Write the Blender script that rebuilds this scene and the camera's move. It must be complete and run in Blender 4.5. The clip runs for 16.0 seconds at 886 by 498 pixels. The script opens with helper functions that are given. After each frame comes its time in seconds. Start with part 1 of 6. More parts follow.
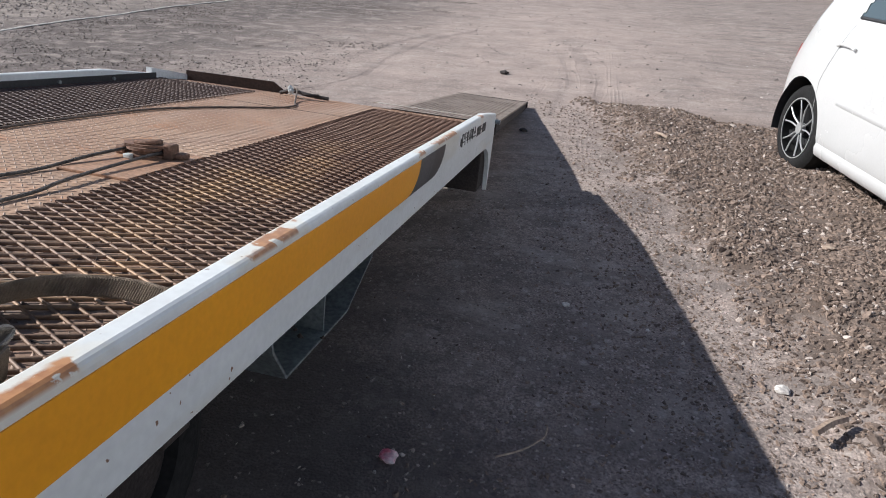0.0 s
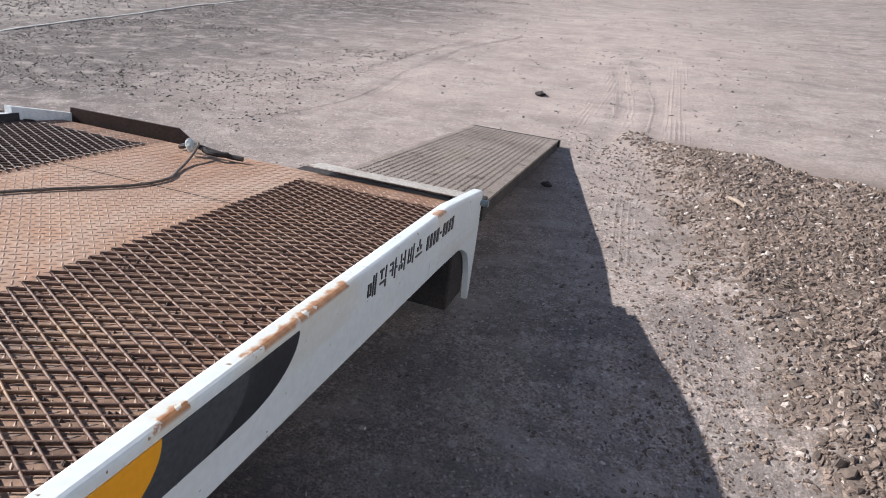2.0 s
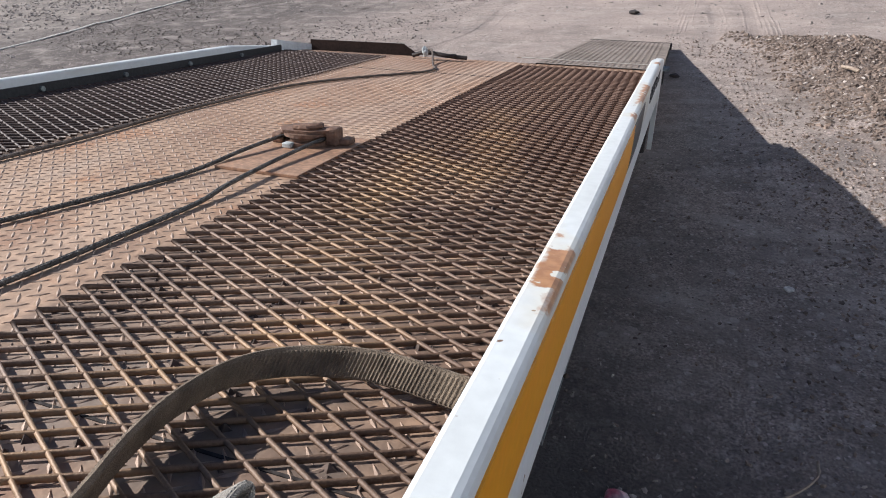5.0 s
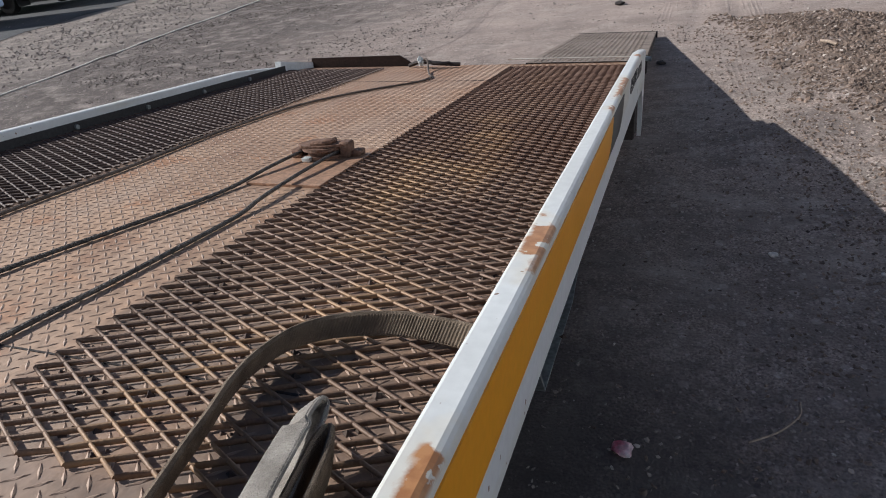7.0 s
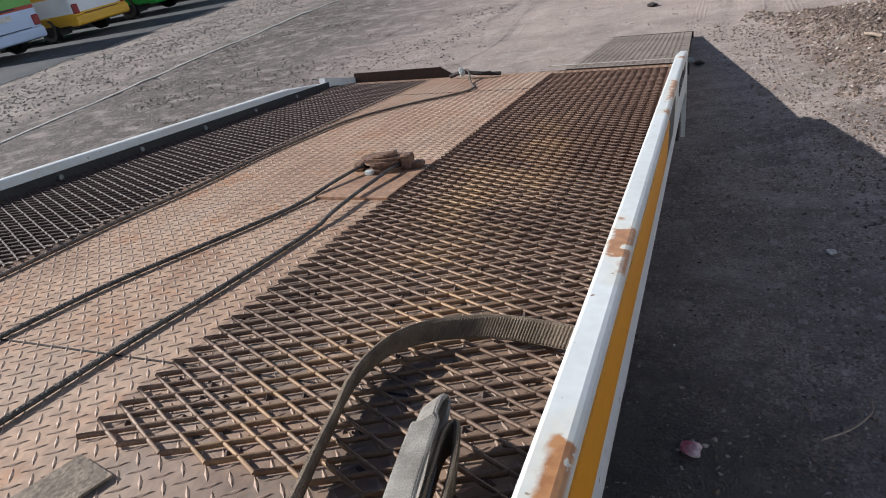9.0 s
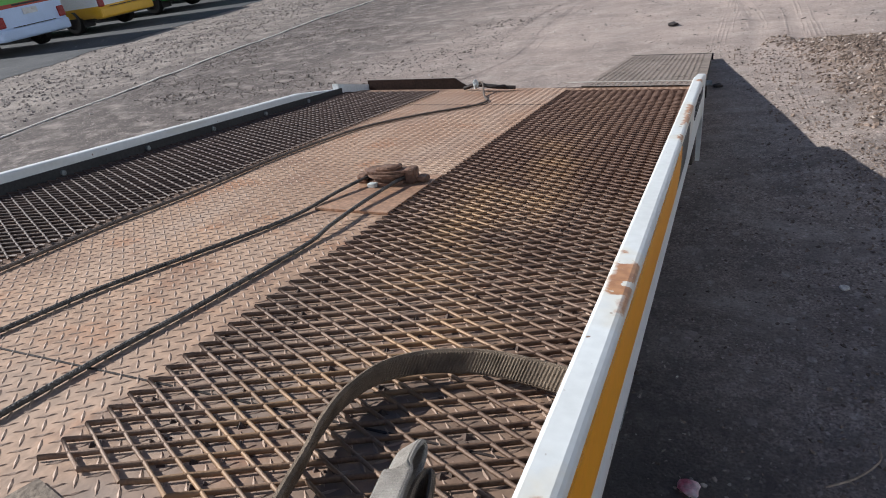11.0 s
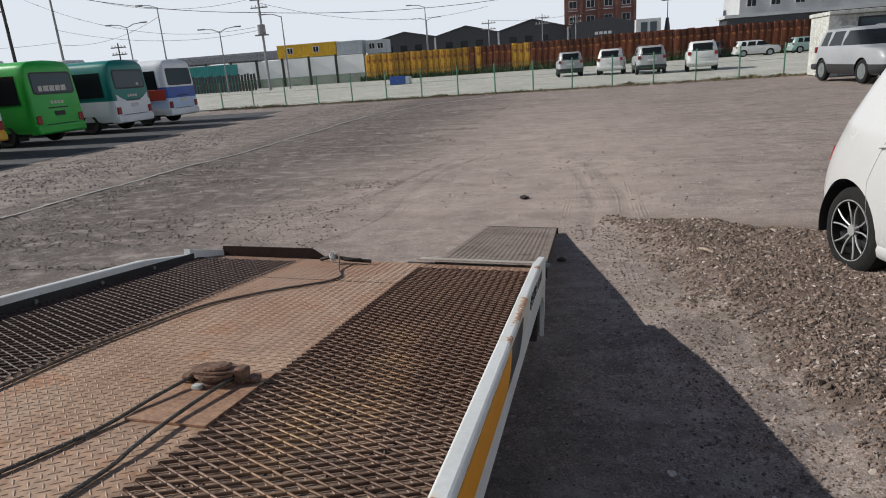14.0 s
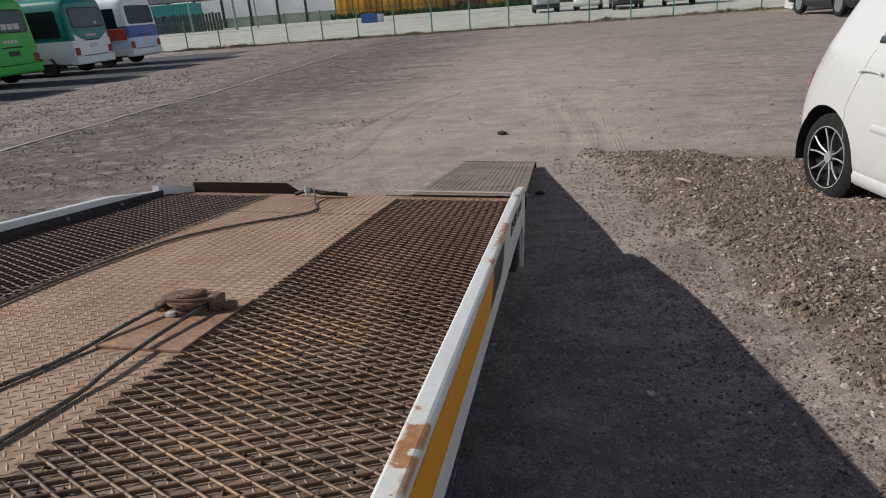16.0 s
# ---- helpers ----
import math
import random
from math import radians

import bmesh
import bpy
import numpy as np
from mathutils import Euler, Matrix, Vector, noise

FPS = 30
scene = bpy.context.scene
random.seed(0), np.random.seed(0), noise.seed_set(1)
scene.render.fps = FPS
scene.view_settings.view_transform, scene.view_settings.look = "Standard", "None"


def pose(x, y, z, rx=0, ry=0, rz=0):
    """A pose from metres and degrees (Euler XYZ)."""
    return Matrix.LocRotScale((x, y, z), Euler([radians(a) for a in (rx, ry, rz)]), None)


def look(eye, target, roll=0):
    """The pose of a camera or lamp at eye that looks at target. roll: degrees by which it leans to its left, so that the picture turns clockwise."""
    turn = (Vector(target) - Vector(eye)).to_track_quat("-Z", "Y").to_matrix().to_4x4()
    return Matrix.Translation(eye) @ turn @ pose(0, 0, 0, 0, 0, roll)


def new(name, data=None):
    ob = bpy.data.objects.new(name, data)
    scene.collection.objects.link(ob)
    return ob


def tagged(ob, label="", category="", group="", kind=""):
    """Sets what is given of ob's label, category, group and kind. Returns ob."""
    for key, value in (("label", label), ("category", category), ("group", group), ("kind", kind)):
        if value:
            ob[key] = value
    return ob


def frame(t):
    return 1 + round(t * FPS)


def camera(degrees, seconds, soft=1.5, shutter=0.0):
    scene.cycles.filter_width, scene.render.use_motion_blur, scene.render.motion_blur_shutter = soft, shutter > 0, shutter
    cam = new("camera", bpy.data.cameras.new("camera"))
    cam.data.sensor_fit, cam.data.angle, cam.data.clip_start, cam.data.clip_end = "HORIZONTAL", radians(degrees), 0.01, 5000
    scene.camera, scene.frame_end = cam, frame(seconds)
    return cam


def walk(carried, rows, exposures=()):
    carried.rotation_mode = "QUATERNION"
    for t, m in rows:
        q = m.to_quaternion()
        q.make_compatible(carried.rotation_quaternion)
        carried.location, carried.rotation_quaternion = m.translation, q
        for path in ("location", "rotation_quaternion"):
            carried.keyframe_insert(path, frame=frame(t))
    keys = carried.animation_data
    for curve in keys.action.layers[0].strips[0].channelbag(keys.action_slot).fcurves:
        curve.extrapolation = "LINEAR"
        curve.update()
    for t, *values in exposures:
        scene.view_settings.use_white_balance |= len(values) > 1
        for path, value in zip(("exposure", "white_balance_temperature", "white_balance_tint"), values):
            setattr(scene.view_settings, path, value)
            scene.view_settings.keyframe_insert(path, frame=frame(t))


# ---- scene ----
cam = camera(70.0, 16.0, soft=1.0)
PATH = [
    (0, (-0.045, 0.973, 1.285), (-0.411, 2.73, 0.402), 2.7),
    (0.5, (0.035, 1.278, 1.273), (-0.35, 3.019, 0.368), 1.8),
    (1, (0.011, 1.606, 1.284), (-0.421, 3.346, 0.398), 2.8),
    (1.5, (0.04, 2.011, 1.27), (-0.466, 3.733, 0.389), 2.7),
    (2, (0.016, 2.285, 1.273), (-0.517, 3.989, 0.372), 2.7),
    (2.5, (-0.008, 2.436, 1.25), (-0.554, 4.124, 0.327), 2.7),
    (3, (0.009, 2.518, 1.262), (-0.564, 4.185, 0.318), 2.1),
    (3.5, (-0.057, 2.398, 1.275), (-0.675, 4.053, 0.337), 0.9),
    (4, (-0.199, 1.96, 1.243), (-0.859, 3.584, 0.281), -0.7),
    (4.5, (-0.383, 1.546, 1.213), (-1.052, 3.16, 0.24), -3.2),
    (4.7, (-0.411, 1.346, 1.203), (-1.068, 2.955, 0.213), -3.8),
    (6.8, (-0.331, 1.063, 1.29), (-1.009, 2.663, 0.3), -9.2),
    (7, (-0.339, 1.078, 1.278), (-1.017, 2.679, 0.289), -9.6),
    (7.5, (-0.341, 1.075, 1.288), (-1.022, 2.678, 0.305), -10.3),
    (8, (-0.373, 1.061, 1.286), (-1.08, 2.658, 0.311), -11.4),
    (8.5, (-0.389, 1.042, 1.299), (-1.127, 2.629, 0.333), -12.4),
    (9, (-0.403, 1.017, 1.31), (-1.171, 2.6, 0.36), -12.7),
    (9.2, (-0.407, 1.017, 1.314), (-1.188, 2.6, 0.372), -12.7),
    (11.5, (-0.388, 1.086, 1.31), (-1.175, 2.688, 0.407), -9.3),
    (12, (-0.374, 1.09, 1.378), (-1.144, 2.756, 0.582), -7.6),
    (12.5, (-0.362, 1.069, 1.423), (-1.071, 2.835, 0.808), -5.4),
    (13, (-0.309, 1.104, 1.487), (-0.878, 2.942, 0.94), -4.1),
    (13.5, (-0.307, 1.125, 1.476), (-0.794, 2.988, 0.935), -4.2),
    (14, (-0.307, 1.165, 1.439), (-0.735, 3.038, 0.882), -4.1),
    (14.5, (-0.316, 1.184, 1.406), (-0.715, 3.048, 0.801), -4.2),
    (15, (-0.323, 1.19, 1.388), (-0.705, 3.04, 0.73), -4.4),
    (15.5, (-0.315, 1.196, 1.381), (-0.681, 3.036, 0.687), -4.3),
    (16, (-0.324, 1.19, 1.366), (-0.683, 3.018, 0.636), -4.6),
]
SUN_DIR = Vector((1.5, 0.1, -1.0)).normalized()
walk(cam, [(t, look(eye, target, roll)) for t, eye, target, roll in PATH],
     [(0, 0.45, 6000, 10), (1, 0.66, 5950, 10), (3.5, 0.70, 5900, 10), (4.7, 0.58, 5950, 10), (6.8, 0.06, 6050, 10), (7.5, 0.20, 5950, 9), (9.2, 0.29, 5950, 9), (11.5, 0.33, 5950, 9), (12.1, 0.30, 6000, 9), (12.6, -0.12, 6200, 9), (16, -0.15, 6250, 9)])

# ---- world and sun ----
world = bpy.data.worlds.new("world")
scene.world = world
world.use_nodes = True
wn = world.node_tree
sky = wn.nodes.new("ShaderNodeTexSky")
sky.sky_type = "NISHITA"
sky.sun_disc = False
sky.sun_elevation = math.asin(-SUN_DIR.z)
sky.sun_rotation = math.atan2(-SUN_DIR.x, -SUN_DIR.y)
sky.air_density, sky.dust_density, sky.ozone_density = 1.0, 0.6, 2.5
bg = wn.nodes["Background"]
bg.inputs["Strength"].default_value = 1.0
# clear sky above, white haze towards the horizon all round
dim = wn.nodes.new("ShaderNodeVectorMath")
dim.operation = "MULTIPLY"
dim.inputs[1].default_value = (0.0300, 0.0362, 0.0452)
wn.links.new(sky.outputs[0], dim.inputs[0])
wtc = wn.nodes.new("ShaderNodeTexCoord")
wsep = wn.nodes.new("ShaderNodeSeparateXYZ")
wn.links.new(wtc.outputs["Generated"], wsep.inputs[0])
whz = wn.nodes.new("ShaderNodeMapRange")
whz.interpolation_type = "SMOOTHSTEP"
whz.inputs[1].default_value, whz.inputs[2].default_value, whz.inputs[3].default_value, whz.inputs[4].default_value = 0.10, 0.65, 0.97, 0.0
wn.links.new(wsep.outputs[2], whz.inputs[0])
wmx = wn.nodes.new("ShaderNodeMix")
wmx.data_type = "RGBA"
wn.links.new(whz.outputs[0], wmx.inputs[0])
wn.links.new(dim.outputs[0], wmx.inputs[6])
wmx.inputs[7].default_value = (0.86, 0.89, 0.93, 1)
wn.links.new(wmx.outputs[2], bg.inputs[0])
sun_data = bpy.data.lights.new("sun", "SUN")
sun_data.energy, sun_data.angle, sun_data.color = 4.7, radians(0.6), (1.0, 0.945, 0.87)
sun = new("sun", sun_data)
sun.rotation_euler = SUN_DIR.to_track_quat("-Z", "Y").to_euler()
sun.location = (-30, -5, 25)


# ---- materials ----
def mat(name, c1, c2=None, scale=8.0, rough=0.7, metal=0.0, bump=0.15, fine=90.0, c3=None, low=0.58, detail=6.0, coat=0.0, spec=0.5, fineamt=0.35, bdist=0.01):
    """Two-scale noise colour (c1 to c2 broad, darkened by a fine grain), third colour in spots, and a bump of both."""
    m = bpy.data.materials.new(name)
    m.use_nodes = True
    nt = m.node_tree
    b = nt.nodes["Principled BSDF"]
    b.inputs["Roughness"].default_value, b.inputs["Metallic"].default_value = rough, metal
    b.inputs["Specular IOR Level"].default_value = spec
    b.inputs["Coat Weight"].default_value = coat
    c2 = c2 or tuple(v * 0.7 for v in c1)
    tc = nt.nodes.new("ShaderNodeTexCoord")

    def noi(s, d=4.0):
        n = nt.nodes.new("ShaderNodeTexNoise")
        n.inputs["Scale"].default_value, n.inputs["Detail"].default_value = s, d
        nt.links.new(tc.outputs["Object"], n.inputs["Vector"])
        return n

    def mix(kind, f, a, bb):
        x = nt.nodes.new("ShaderNodeMix")
        x.data_type, x.blend_type = "RGBA", kind
        for sock, v in ((x.inputs[0], f), (x.inputs[6], a), (x.inputs[7], bb)):
            if hasattr(v, "is_linked"):
                nt.links.new(v, sock)
            else:
                sock.default_value = (*v, 1) if isinstance(v, tuple) else v
        return x.outputs[2]

    def ramp(v, a, bb):
        r = nt.nodes.new("ShaderNodeMapRange")
        r.inputs[1].default_value, r.inputs[2].default_value = a, bb
        nt.links.new(v, r.inputs[0])
        return r.outputs[0]
    n1, n2 = noi(scale, detail), noi(fine, 3.0)
    col = mix("MIX", ramp(n1.outputs[0], 0.35, 0.65), c1, c2)
    if c3:
        n3 = noi(scale * 2.7, 8.0)
        col = mix("MIX", ramp(n3.outputs[0], low, low + 0.08), col, c3)
    g = ramp(n2.outputs[0], 0.3, 0.7)
    grey = nt.nodes.new("ShaderNodeCombineColor")
    lift = nt.nodes.new("ShaderNodeMapRange")
    lift.inputs[3].default_value, lift.inputs[4].default_value = 1 - fineamt, 1 + fineamt * 0.6
    nt.links.new(g, lift.inputs[0])
    for k in range(3):
        nt.links.new(lift.outputs[0], grey.inputs[k])
    col = mix("MULTIPLY", 1.0, col, grey.outputs[0])
    nt.links.new(col, b.inputs["Base Color"])
    rr = nt.nodes.new("ShaderNodeMapRange")
    rr.inputs[3].default_value, rr.inputs[4].default_value = max(rough - 0.12, 0.02), min(rough + 0.12, 1)
    nt.links.new(n1.outputs[0], rr.inputs[0])
    nt.links.new(rr.outputs[0], b.inputs["Roughness"])
    if bump:
        bn = nt.nodes.new("ShaderNodeBump")
        bn.inputs["Strength"].default_value, bn.inputs["Distance"].default_value = bump, bdist
        nt.links.new(n2.outputs[0], bn.inputs["Height"])
        nt.links.new(bn.outputs[0], b.inputs["Normal"])
    return m


def tree(m):
    nt = m.node_tree
    b = nt.nodes["Principled BSDF"]
    return nt, b, b.inputs["Base Color"].links[0].from_socket


def n_math(nt, op, *vals):
    x = nt.nodes.new("ShaderNodeMath")
    x.operation = op
    for sock, v in zip(x.inputs, vals):
        if hasattr(v, "is_linked"):
            nt.links.new(v, sock)
        else:
            sock.default_value = v
    return x.outputs[0]


def n_mix(nt, f, a, bb):
    x = nt.nodes.new("ShaderNodeMix")
    x.data_type = "RGBA"
    for sock, v in ((x.inputs[0], f), (x.inputs[6], a), (x.inputs[7], bb)):
        if hasattr(v, "is_linked"):
            nt.links.new(v, sock)
        else:
            sock.default_value = (*v, 1) if isinstance(v, tuple) else v
    return x.outputs[2]


def n_range(nt, v, a, b, c=0.0, d=1.0):
    r = nt.nodes.new("ShaderNodeMapRange")
    for k, w in zip((1, 2, 3, 4), (a, b, c, d)):
        r.inputs[k].default_value = w
    nt.links.new(v, r.inputs[0])
    return r.outputs[0]


def n_noise(nt, scale, detail=4.0, stretch=None):
    tc = nt.nodes.new("ShaderNodeTexCoord")
    n = nt.nodes.new("ShaderNodeTexNoise")
    n.inputs["Scale"].default_value, n.inputs["Detail"].default_value = scale, detail
    if stretch:
        mp = nt.nodes.new("ShaderNodeMapping")
        mp.inputs["Scale"].default_value = stretch
        nt.links.new(tc.outputs["Object"], mp.inputs[0])
        nt.links.new(mp.outputs[0], n.inputs["Vector"])
    else:
        nt.links.new(tc.outputs["Object"], n.inputs["Vector"])
    return n.outputs[0]


def n_xyz(nt):
    tc = nt.nodes.new("ShaderNodeTexCoord")
    s = nt.nodes.new("ShaderNodeSeparateXYZ")
    nt.links.new(tc.outputs["Object"], s.inputs[0])
    return s.outputs


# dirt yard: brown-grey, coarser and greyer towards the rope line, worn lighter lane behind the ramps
M_GROUND = mat("packed_dirt", (0.44, 0.355, 0.305), (0.33, 0.268, 0.232), scale=0.55, rough=0.95, bump=0.55, fine=120.0, c3=(0.37, 0.31, 0.27), low=0.57, fineamt=0.6, bdist=0.01, spec=0.2)
nt, b, col = tree(M_GROUND)
gx, gy, gz = n_xyz(nt)
warp = n_math(nt, "MULTIPLY", n_math(nt, "SUBTRACT", n_noise(nt, 0.35, 5.0), 0.5), 7.0)
warp2 = n_math(nt, "MULTIPLY", warp, 0.25)
grey_zone = n_range(nt, n_math(nt, "ADD", gx, n_math(nt, "MULTIPLY", warp, 0.6)), -2.4, -5.0)
col = n_mix(nt, n_math(nt, "MULTIPLY", grey_zone, 0.92), col, (0.088, 0.073, 0.066))
pale = n_math(nt, "MULTIPLY", n_range(nt, n_math(nt, "ADD", gx, warp2), -7.2, -8.3), n_range(nt, n_noise(nt, 1.6, 6.0), 0.35, 0.6, 0.2, 0.85))
col = n_mix(nt, pale, col, (0.38, 0.325, 0.275))
streak = n_range(nt, n_noise(nt, 1.0, 5.0, (0.25, 2.2, 1.0)), 0.55, 0.68)
col = n_mix(nt, n_math(nt, "MULTIPLY", streak, 0.5), col, (0.12, 0.10, 0.092))
streak2 = n_range(nt, n_noise(nt, 2.6, 7.0, (0.75, 1.2, 1.0)), 0.53, 0.63)
col = n_mix(nt, n_math(nt, "MULTIPLY", streak2, 0.45), col, (0.14, 0.118, 0.108))
mott = n_range(nt, n_noise(nt, 24.0, 5.0), 0.46, 0.6)
col = n_mix(nt, n_math(nt, "MULTIPLY", mott, 0.4), col, (0.165, 0.135, 0.118))
patch = n_range(nt, n_noise(nt, 4.5, 7.0), 0.52, 0.62)
col = n_mix(nt, n_math(nt, "MULTIPLY", patch, 0.35), col, (0.42, 0.355, 0.31))
blot = n_range(nt, n_noise(nt, 9.0, 6.0), 0.5, 0.68)
col = n_mix(nt, n_math(nt, "MULTIPLY", blot, 0.35), col, (0.15, 0.125, 0.112))
furrow = n_range(nt, n_noise(nt, 6.5, 8.0, (0.75, 1.2, 1.0)), 0.50, 0.62)
col = n_mix(nt, n_math(nt, "MULTIPLY", furrow, 0.42), col, (0.17, 0.145, 0.13))
bare = n_range(nt, n_noise(nt, 3.6, 8.0, (0.7, 1.2, 1.0)), 0.54, 0.68)
col = n_mix(nt, n_math(nt, "MULTIPLY", bare, 0.40), col, (0.50, 0.43, 0.375))
specks = n_range(nt, n_noise(nt, 60.0, 3.0), 0.60, 0.68)
col = n_mix(nt, n_math(nt, "MULTIPLY", specks, 0.6), col, (0.10, 0.085, 0.08))
for vs_, amt in ((60.0, 0.38), (24.0, 0.30), (9.0, 0.10)):
    # loose grit: cells of lighter and darker stone
    vtc = nt.nodes.new("ShaderNodeTexCoord")
    vor = nt.nodes.new("ShaderNodeTexVoronoi")
    vor.inputs["Scale"].default_value = vs_
    nt.links.new(vtc.outputs["Object"], vor.inputs["Vector"])
    vsep = nt.nodes.new("ShaderNodeSeparateColor")
    nt.links.new(vor.outputs["Color"], vsep.inputs[0])
    body_ = n_range(nt, vor.outputs["Distance"], 0.42, 0.30)
    col = n_mix(nt, n_math(nt, "MULTIPLY", n_math(nt, "MULTIPLY", body_, n_range(nt, vsep.outputs[0], 0.72, 0.95)), amt), col, (0.62, 0.54, 0.48))
    col = n_mix(nt, n_math(nt, "MULTIPLY", n_math(nt, "MULTIPLY", body_, n_range(nt, vsep.outputs[0], 0.30, 0.08)), amt), col, (0.13, 0.105, 0.09))
lights = n_range(nt, n_noise(nt, 55.0, 2.0), 0.66, 0.72)
col = n_mix(nt, n_math(nt, "MULTIPLY", lights, 0.85), col, (0.56, 0.44, 0.40))
# deeper shade beside the carrier, darkened into the soil colour with a noisy edge
truck_shade = n_range(nt, n_math(nt, "ADD", n_math(nt, "ABSOLUTE", n_math(nt, "ADD", gx, 1.0)), n_math(nt, "ADD", n_math(nt, "MULTIPLY", n_math(nt, "ABSOLUTE", n_math(nt, "SUBTRACT", gy, 1.2)), 0.62), n_math(nt, "MULTIPLY", n_noise(nt, 1.4, 6.0), 1.1))), 2.35, 1.55)
col = n_mix(nt, n_math(nt, "MULTIPLY", truck_shade, 0.82), col, (0.075, 0.066, 0.062))
edge_x = n_math(nt, "ADD", n_math(nt, "MULTIPLY", n_math(nt, "POWER", n_math(nt, "MAXIMUM", n_math(nt, "SUBTRACT", 6.9, gy), 0.0), 1.25), 0.153), -0.06)
mulch = n_math(nt, "MULTIPLY", n_range(nt, n_math(nt, "ADD", n_math(nt, "SUBTRACT", gx, edge_x), n_math(nt, "MULTIPLY", n_math(nt, "SUBTRACT", n_noise(nt, 3.0, 6.0), 0.5), 1.2)), -0.05, 0.28), n_range(nt, n_math(nt, "ADD", gy, n_math(nt, "ADD", warp2, n_math(nt, "MULTIPLY", gx, 0.35))), 7.3, 6.7))
col = n_mix(nt, n_math(nt, "MULTIPLY", mulch, n_range(nt, n_noise(nt, 5.0, 7.0), 0.3, 0.6, 0.55, 0.95)), col, (0.108, 0.079, 0.061))
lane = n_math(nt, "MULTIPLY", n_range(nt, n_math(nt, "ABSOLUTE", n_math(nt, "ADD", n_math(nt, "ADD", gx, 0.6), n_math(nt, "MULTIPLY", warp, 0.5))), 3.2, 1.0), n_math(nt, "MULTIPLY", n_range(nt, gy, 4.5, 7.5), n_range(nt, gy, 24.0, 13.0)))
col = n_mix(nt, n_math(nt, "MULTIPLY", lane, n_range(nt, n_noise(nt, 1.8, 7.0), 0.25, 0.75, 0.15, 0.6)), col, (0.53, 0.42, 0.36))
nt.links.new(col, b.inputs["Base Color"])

M_ASPHALT = mat("old_asphalt", (0.075, 0.075, 0.078), (0.05, 0.05, 0.053), scale=0.8, rough=0.9, bump=0.5, fine=70, c3=(0.11, 0.105, 0.10), low=0.6)
M_CONCRETE_LOT = mat("pale_concrete_lot", (0.56, 0.54, 0.47), (0.44, 0.43, 0.37), scale=0.35, rough=0.9, bump=0.3, fine=14, c3=(0.36, 0.36, 0.29), low=0.56)
M_CHIP = mat("stone_chips", (0.31, 0.228, 0.176), (0.19, 0.138, 0.107), scale=30.0, rough=0.9, bump=0.3, fine=160)
nt, b, col = tree(M_CHIP)
gi = nt.nodes.new("ShaderNodeNewGeometry")
rnd = gi.outputs["Random Per Island"]
col = n_mix(nt, n_range(nt, rnd, 0.0, 0.6), (0.10, 0.074, 0.059), col)
col = n_mix(nt, n_range(nt, rnd, 0.90, 1.0), col, (0.56, 0.48, 0.42))
nt.links.new(col, b.inputs["Base Color"])
M_PEBBLE = mat("yard_pebbles", (0.34, 0.29, 0.255), (0.24, 0.2, 0.175), scale=30.0, rough=0.9, bump=0.3, fine=160)
nt, b, col = tree(M_PEBBLE)
rnd = nt.nodes.new("ShaderNodeNewGeometry").outputs["Random Per Island"]
col = n_mix(nt, n_range(nt, rnd, 0.3, 0.0), col, (0.23, 0.19, 0.165))
col = n_mix(nt, n_range(nt, rnd, 0.75, 1.0), col, (0.50, 0.44, 0.39))
nt.links.new(col, b.inputs["Base Color"])
M_CLOD = mat("dirt_clods", (0.24, 0.20, 0.172), (0.15, 0.124, 0.108), scale=20.0, rough=0.95, bump=0.3, fine=120)
M_LITTER = mat("pale_litter", (0.72, 0.68, 0.62), (0.55, 0.5, 0.45), scale=20, rough=0.8)
M_TWIG = mat("dry_wood", (0.42, 0.33, 0.25), (0.28, 0.2, 0.15), scale=20, rough=0.9)
M_PINK = mat("pink_foil", (0.65, 0.12, 0.2), (0.7, 0.6, 0.6), scale=25, rough=0.4)
M_ROPE_PALE = mat("pale_rope", (0.72, 0.67, 0.6), (0.6, 0.55, 0.48), scale=30, rough=0.9)

# painted steel of the carrier
M_WHITE = mat("worn_white_paint", (0.73, 0.745, 0.725), (0.67, 0.68, 0.655), scale=3.0, rough=0.42, bump=0.05, fine=60, fineamt=0.06)
nt, b, col = tree(M_WHITE)
lx, ly, lz = n_xyz(nt)
lx = n_math(nt, "SUBTRACT", lx, n_math(nt, "MULTIPLY", ly, 0.012))
wob = n_math(nt, "MULTIPLY", n_math(nt, "SUBTRACT", n_noise(nt, 26.0, 6.0), 0.5), 0.16)
wob2 = n_math(nt, "MULTIPLY", n_math(nt, "SUBTRACT", n_noise(nt, 45.0, 5.0), 0.5), 0.03)
xw = n_math(nt, "ADD", lx, wob2)
yy = n_math(nt, "ADD", ly, wob)
rust = None
halo = None
